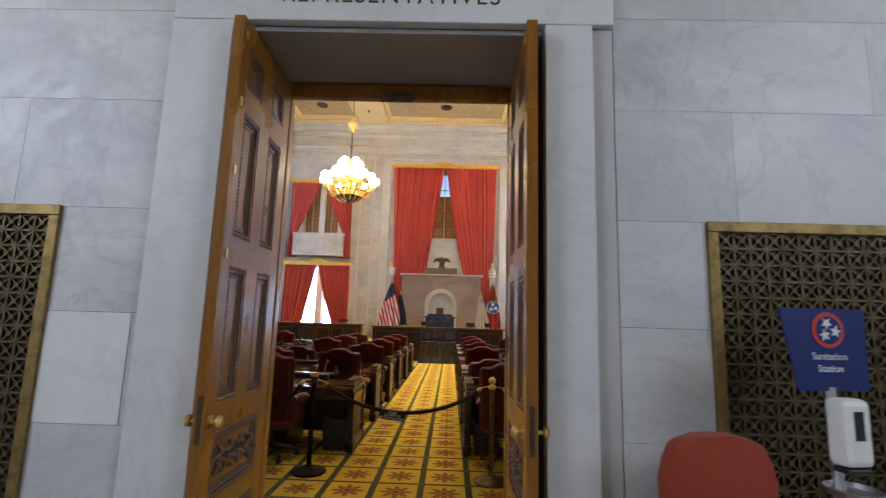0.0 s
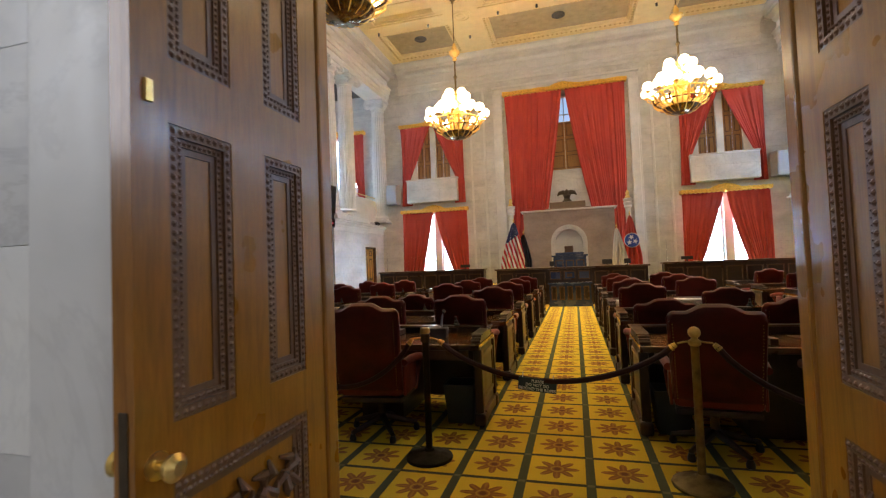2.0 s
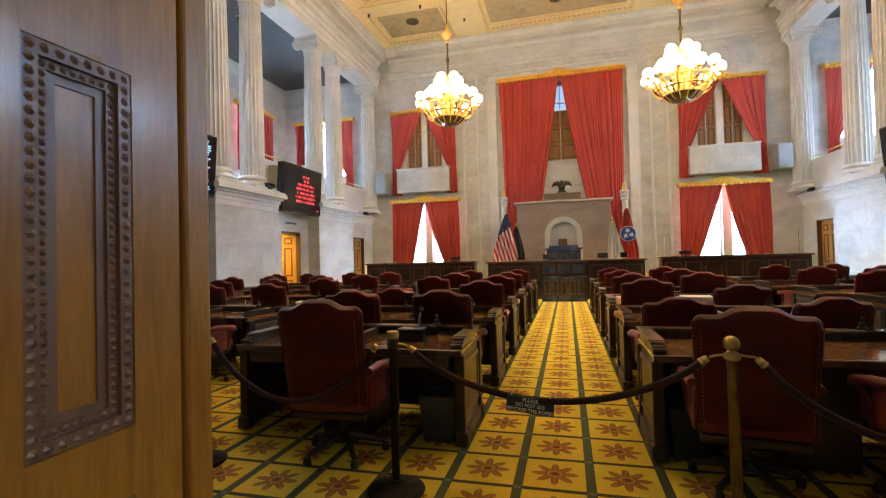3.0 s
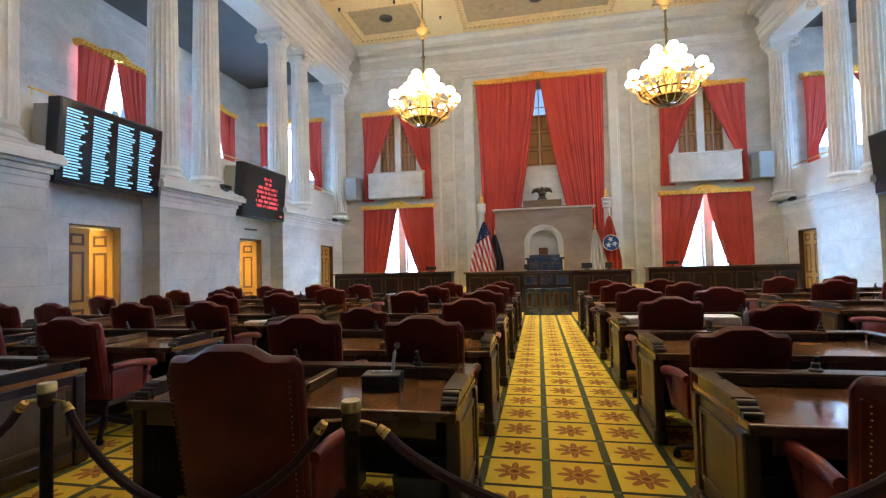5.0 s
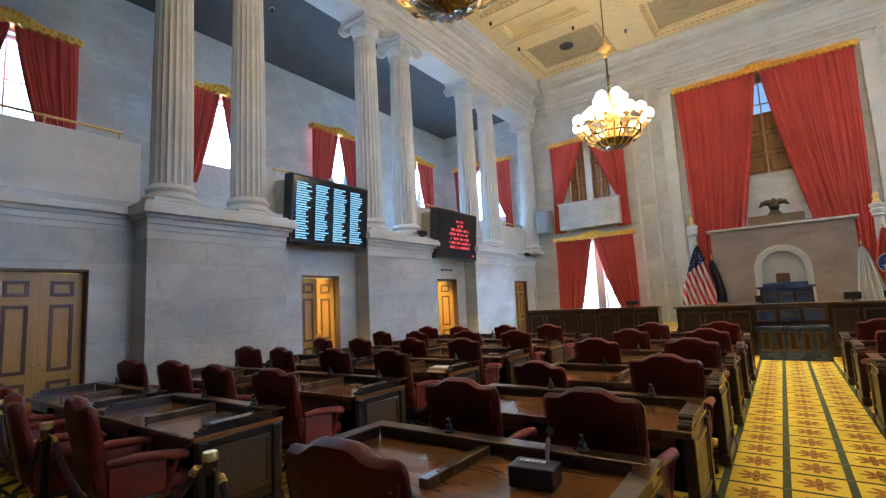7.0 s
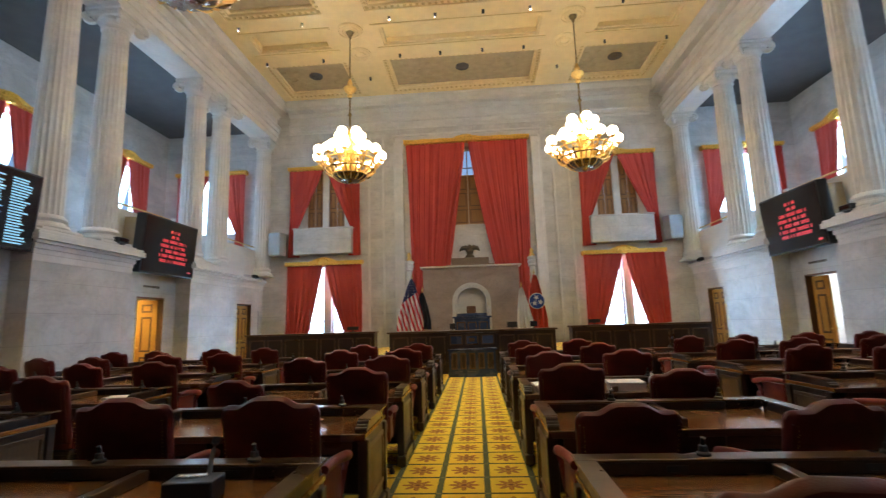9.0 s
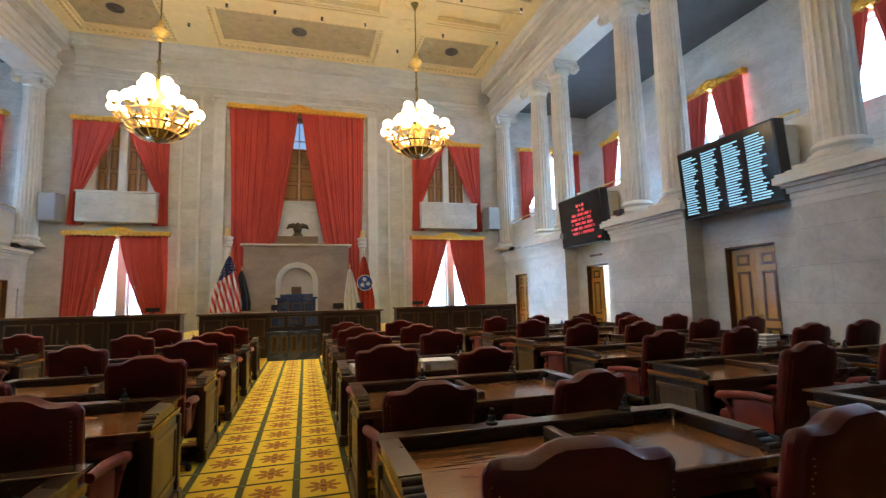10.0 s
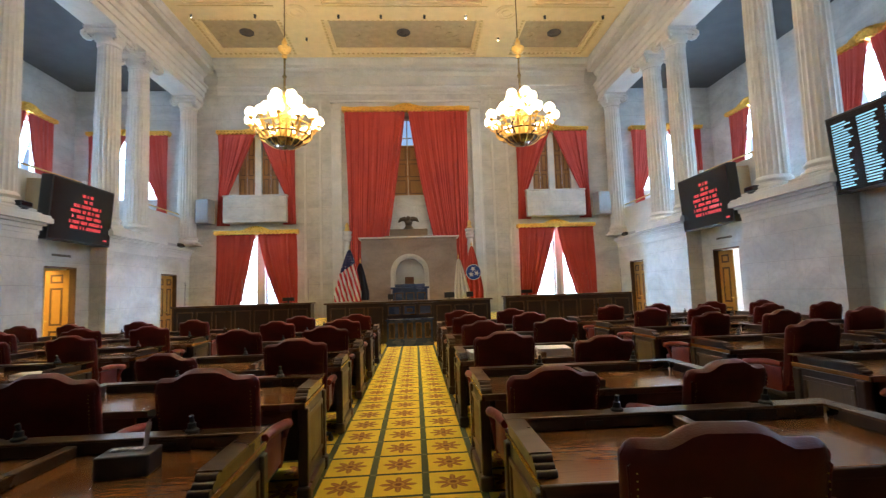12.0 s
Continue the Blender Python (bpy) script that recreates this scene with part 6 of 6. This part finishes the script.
ins = letters("inscription", "REPRESENTATIVES", 0.135, pose(0.055, FRONT_OUT - 0.0465, 3.235, 90, 0, 0), DARK_METAL, None, 0.001, "", "CENTER", 1.12)
tagged(ins, "dark carved inscription over the doorway", "inscription")


def grille(x0, x1, z0, z1):
    t = thing("wall_grille", "bronze lattice grille with a brass frame in the marble wall", "grille", "wall grilles")
    y = FRONT_OUT
    fr = bmesh.new()
    w = 0.055
    for p in ((x0, x1, z1 - w, z1), (x0, x1, z0, z0 + w), (x0, x0 + w, z0 + w, z1 - w), (x1 - w, x1, z0 + w, z1 - w)):
        box(fr, p[0], p[1], y - 0.02, y + 0.018, p[2], p[3], 0.005)
    part("frame", fr, metal("brass_frame", (0.30, 0.215, 0.085), 0.45, 0.6), t, "tarnished brass frame")
    part("backing", boxed(x0 + w, x1 - w, y + 0.012, y + 0.0195, z0 + w, z1 - w), BLACK, t, "dark backing")
    bm = bmesh.new()
    nx, nz = max(1, round((x1 - x0 - 2 * w) / 0.084)), max(1, round((z1 - z0 - 2 * w) / 0.084))
    px, pz = (x1 - x0 - 2 * w) / nx, (z1 - z0 - 2 * w) / nz

    def strip(a, b, r, d):
        a, b = Vector(a), Vector(b)
        side_ = Vector((-(b - a).y, (b - a).x)).normalized() * r
        q = [a + side_, b + side_, b - side_, a - side_]
        f = [bm.verts.new((v.x, y + d, v.y)) for v in q]
        g = [bm.verts.new((v.x, y + 0.010, v.y)) for v in q]
        bm.faces.new(f)
        for i in range(4):
            bm.faces.new((f[i], g[i], g[(i + 1) % 4], f[(i + 1) % 4]))

    for i in range(nx + 1):
        strip((x0 + w + i * px, z0 + w), (x0 + w + i * px, z1 - w), 0.006, -0.006)
    for j in range(nz + 1):
        strip((x0 + w, z0 + w + j * pz), (x1 - w, z0 + w + j * pz), 0.006, -0.005)
    for i in range(nx):
        for j in range(nz):
            a, b = x0 + w + i * px, z0 + w + j * pz
            strip((a, b), (a + px, b + pz), 0.0045, -0.003)
            strip((a, b + pz), (a + px, b), 0.0045, -0.002)
            strip((a + px / 2 - 0.012, b + pz / 2), (a + px / 2 + 0.012, b + pz / 2), 0.012, -0.007)
    part("lattice", bm, BRONZE, t, "bronze star lattice")


grille(-2.72, -1.63, 0.10, 2.02)
grille(1.73, 2.82, 0.10, 2.02)

t = thing("sanitizer_stand", "white hand sanitizer dispenser on a steel stand with blue sign", "sanitizer stand", at=pose(2.03, 3.22, 0, 0, 0, 8))
part("base", boxed(-0.18, 0.18, -0.18, 0.18, 0.0, 0.015, 0.005), STEEL, t)
part("pole", turned([(0.02, 0.015), (0.02, 1.25)], 14), STEEL, t, "", True)
part("drip_tray", turned([(0.03, 0.84), (0.09, 0.845), (0.1, 0.87), (0.095, 0.872), (0.085, 0.852), (0.03, 0.85)], 20, (0, -0.06, 0)), STEEL, t, "", True)
disp = part("dispenser", boxed(-0.065, 0.065, -0.11, -0.021, 0.955, 1.215, 0.025), WHITE_PLASTIC, t, "white dispenser body")
part("window", boxed(-0.02, 0.022, -0.1125, -0.1105, 1.06, 1.17), BLACK, disp, "dark level window")
part("nozzle", boxed(-0.055, 0.055, -0.10, -0.03, 0.93, 0.953, 0.008), BLACK, disp)
sg = part("sign_panel", outline(bmesh.new(), [(-0.155, 1.235), (0.175, 1.235), (0.185, 1.575), (-0.215, 1.575)], -0.012, -0.004), BLUE_SIGN, t, "blue sign panel")
ring = disc("ring", 0.075, -0.016, -0.0125, SIGN_RED, sg, pose(0.0, 0, 1.485))
disc("ring_field", 0.058, -0.019, -0.0165, BLUE_SIGN, sg, pose(0.0, 0, 1.485))
for a in (110, 225, 350):
    star(sg, 0.03 * math.cos(radians(a)), 1.485 + 0.03 * math.sin(radians(a)), 0.027, -0.022, -0.0195, SIGN_WHITE, radians(a))
letters("lettering", "Sanitation", 0.042, pose(0, -0.0135, 1.375, 90, 0, 0), SIGN_WHITE, sg, 0.0008)
letters("lettering", "Station", 0.042, pose(0, -0.0135, 1.325, 90, 0, 0), SIGN_WHITE, sg, 0.0008)


def hall_chair(x, y, turn):
    t = thing("hall_chair", "red upholstered hall chair with black arms", "chair", "hall chairs", pose(x, y, 0, 0, 0, turn))
    bm = bmesh.new()
    pts = [(-0.22, 0.5), (0.22, 0.5), (0.245, 0.85)]
    for i in range(9):
        a = math.pi * i / 8
        pts.append((0.215 * math.cos(a), 0.93 + 0.105 * math.sin(a) ** 0.55))
    pts.append((-0.245, 0.85))
    outline(bm, pts, 0.18, 0.27)
    bmesh.ops.bevel(bm, geom=list(bm.edges), offset=0.022, segments=3, profile=0.5, affect="EDGES")
    part("backrest", bm, RED_FABRIC, t, "", True)
    part("seat", boxed(-0.25, 0.25, -0.26, 0.2, 0.40, 0.49, 0.03), RED_FABRIC, t, "", True)
    for s in (-1, 1):
        part("armrest", boxed(*sorted((s * 0.26, s * 0.305)), -0.2, 0.2, 0.665, 0.695, 0.012), BLACK, t, "black armrest", True)
        part("arm_post", boxed(*sorted((s * 0.27, s * 0.295)), 0.0, 0.05, 0.42, 0.664), BLACK, t)
        for y0 in (-0.22, 0.18):
            part("leg", boxed(*sorted((s * 0.2, s * 0.24)), y0, y0 + 0.04, 0.0, 0.398), BLACK, t)
    return t


hall_chair(1.585, 3.05, 4)
hall_chair(-2.6, 3.1, -6)
# pale repair slab on the wall
tagged(finish("wall_slab", boxed(-1.629, -1.191, FRONT_OUT - 0.003, FRONT_OUT + 0.018, 0.921, 1.469, 0.002), marble("slab_marble", (0.76, 0.76, 0.76), (0.64, 0.65, 0.66), (0.5, 0.5, 0.52), 0.8, 0.4)), "paler marble repair slab on the wall", "stone slab")


# ---- marble blocks of the hall wall ----
wall_south = bpy.data.objects["wall_south"]
COURSES = [0.0, 0.38, 0.92, 1.47, 2.015, 2.62, 3.155, 3.8, 4.5, 5.25, 6.0]
shared = {}


def block(x0, x1, z0, z1):
    g = 0.0012
    key = (round(x1 - x0, 4), round(z1 - z0, 4))
    if key not in shared:
        bm = boxed(-(x1 - x0) / 2 + g, (x1 - x0) / 2 - g, 0, 0.019, g, z1 - z0 - g)
        bmesh.ops.recalc_face_normals(bm, faces=bm.faces)
        me = bpy.data.meshes.new("marble_block")
        bm.to_mesh(me)
        bm.free()
        me.materials.append(HALL_STONE)
        shared[key] = me
    ob = new("marble_block", shared[key])
    ob.location = ((x0 + x1) / 2, FRONT_OUT, z0)
    ob.parent = wall_south
    return ob


for k, (z0, z1) in enumerate(zip(COURSES, COURSES[1:])):
    for side in (-1, 1):
        inner = (1.145, 1.28)[side > 0] if z1 <= 3.46 else 0.0
        if z1 > 3.46 and z0 < 3.46:
            inner = (1.145, 1.28)[side > 0]
        grille_in, grille_out = (1.63, 2.72) if side < 0 else (1.73, 2.82)
        if z1 <= 2.02:
            spans = [(inner, grille_in), (grille_out, 3.9), (3.9, 6.0)]
            if side < 0 and k == 2:
                spans = [(inner, 1.19), (grille_out, 3.9), (3.9, 6.0)]
        else:
            off = (0.0, 0.75)[k % 2]
            pts = [inner] + [v for v in (1.9 + off, 3.4 + off, 4.9 + off * 0.6) if v > inner + 0.2] + [6.0]
            spans = list(zip(pts, pts[1:]))
        for a, b in spans:
            if b - a < 0.02:
                continue
            block(*((a, b) if side > 0 else (-b, -a)), z0, z1)
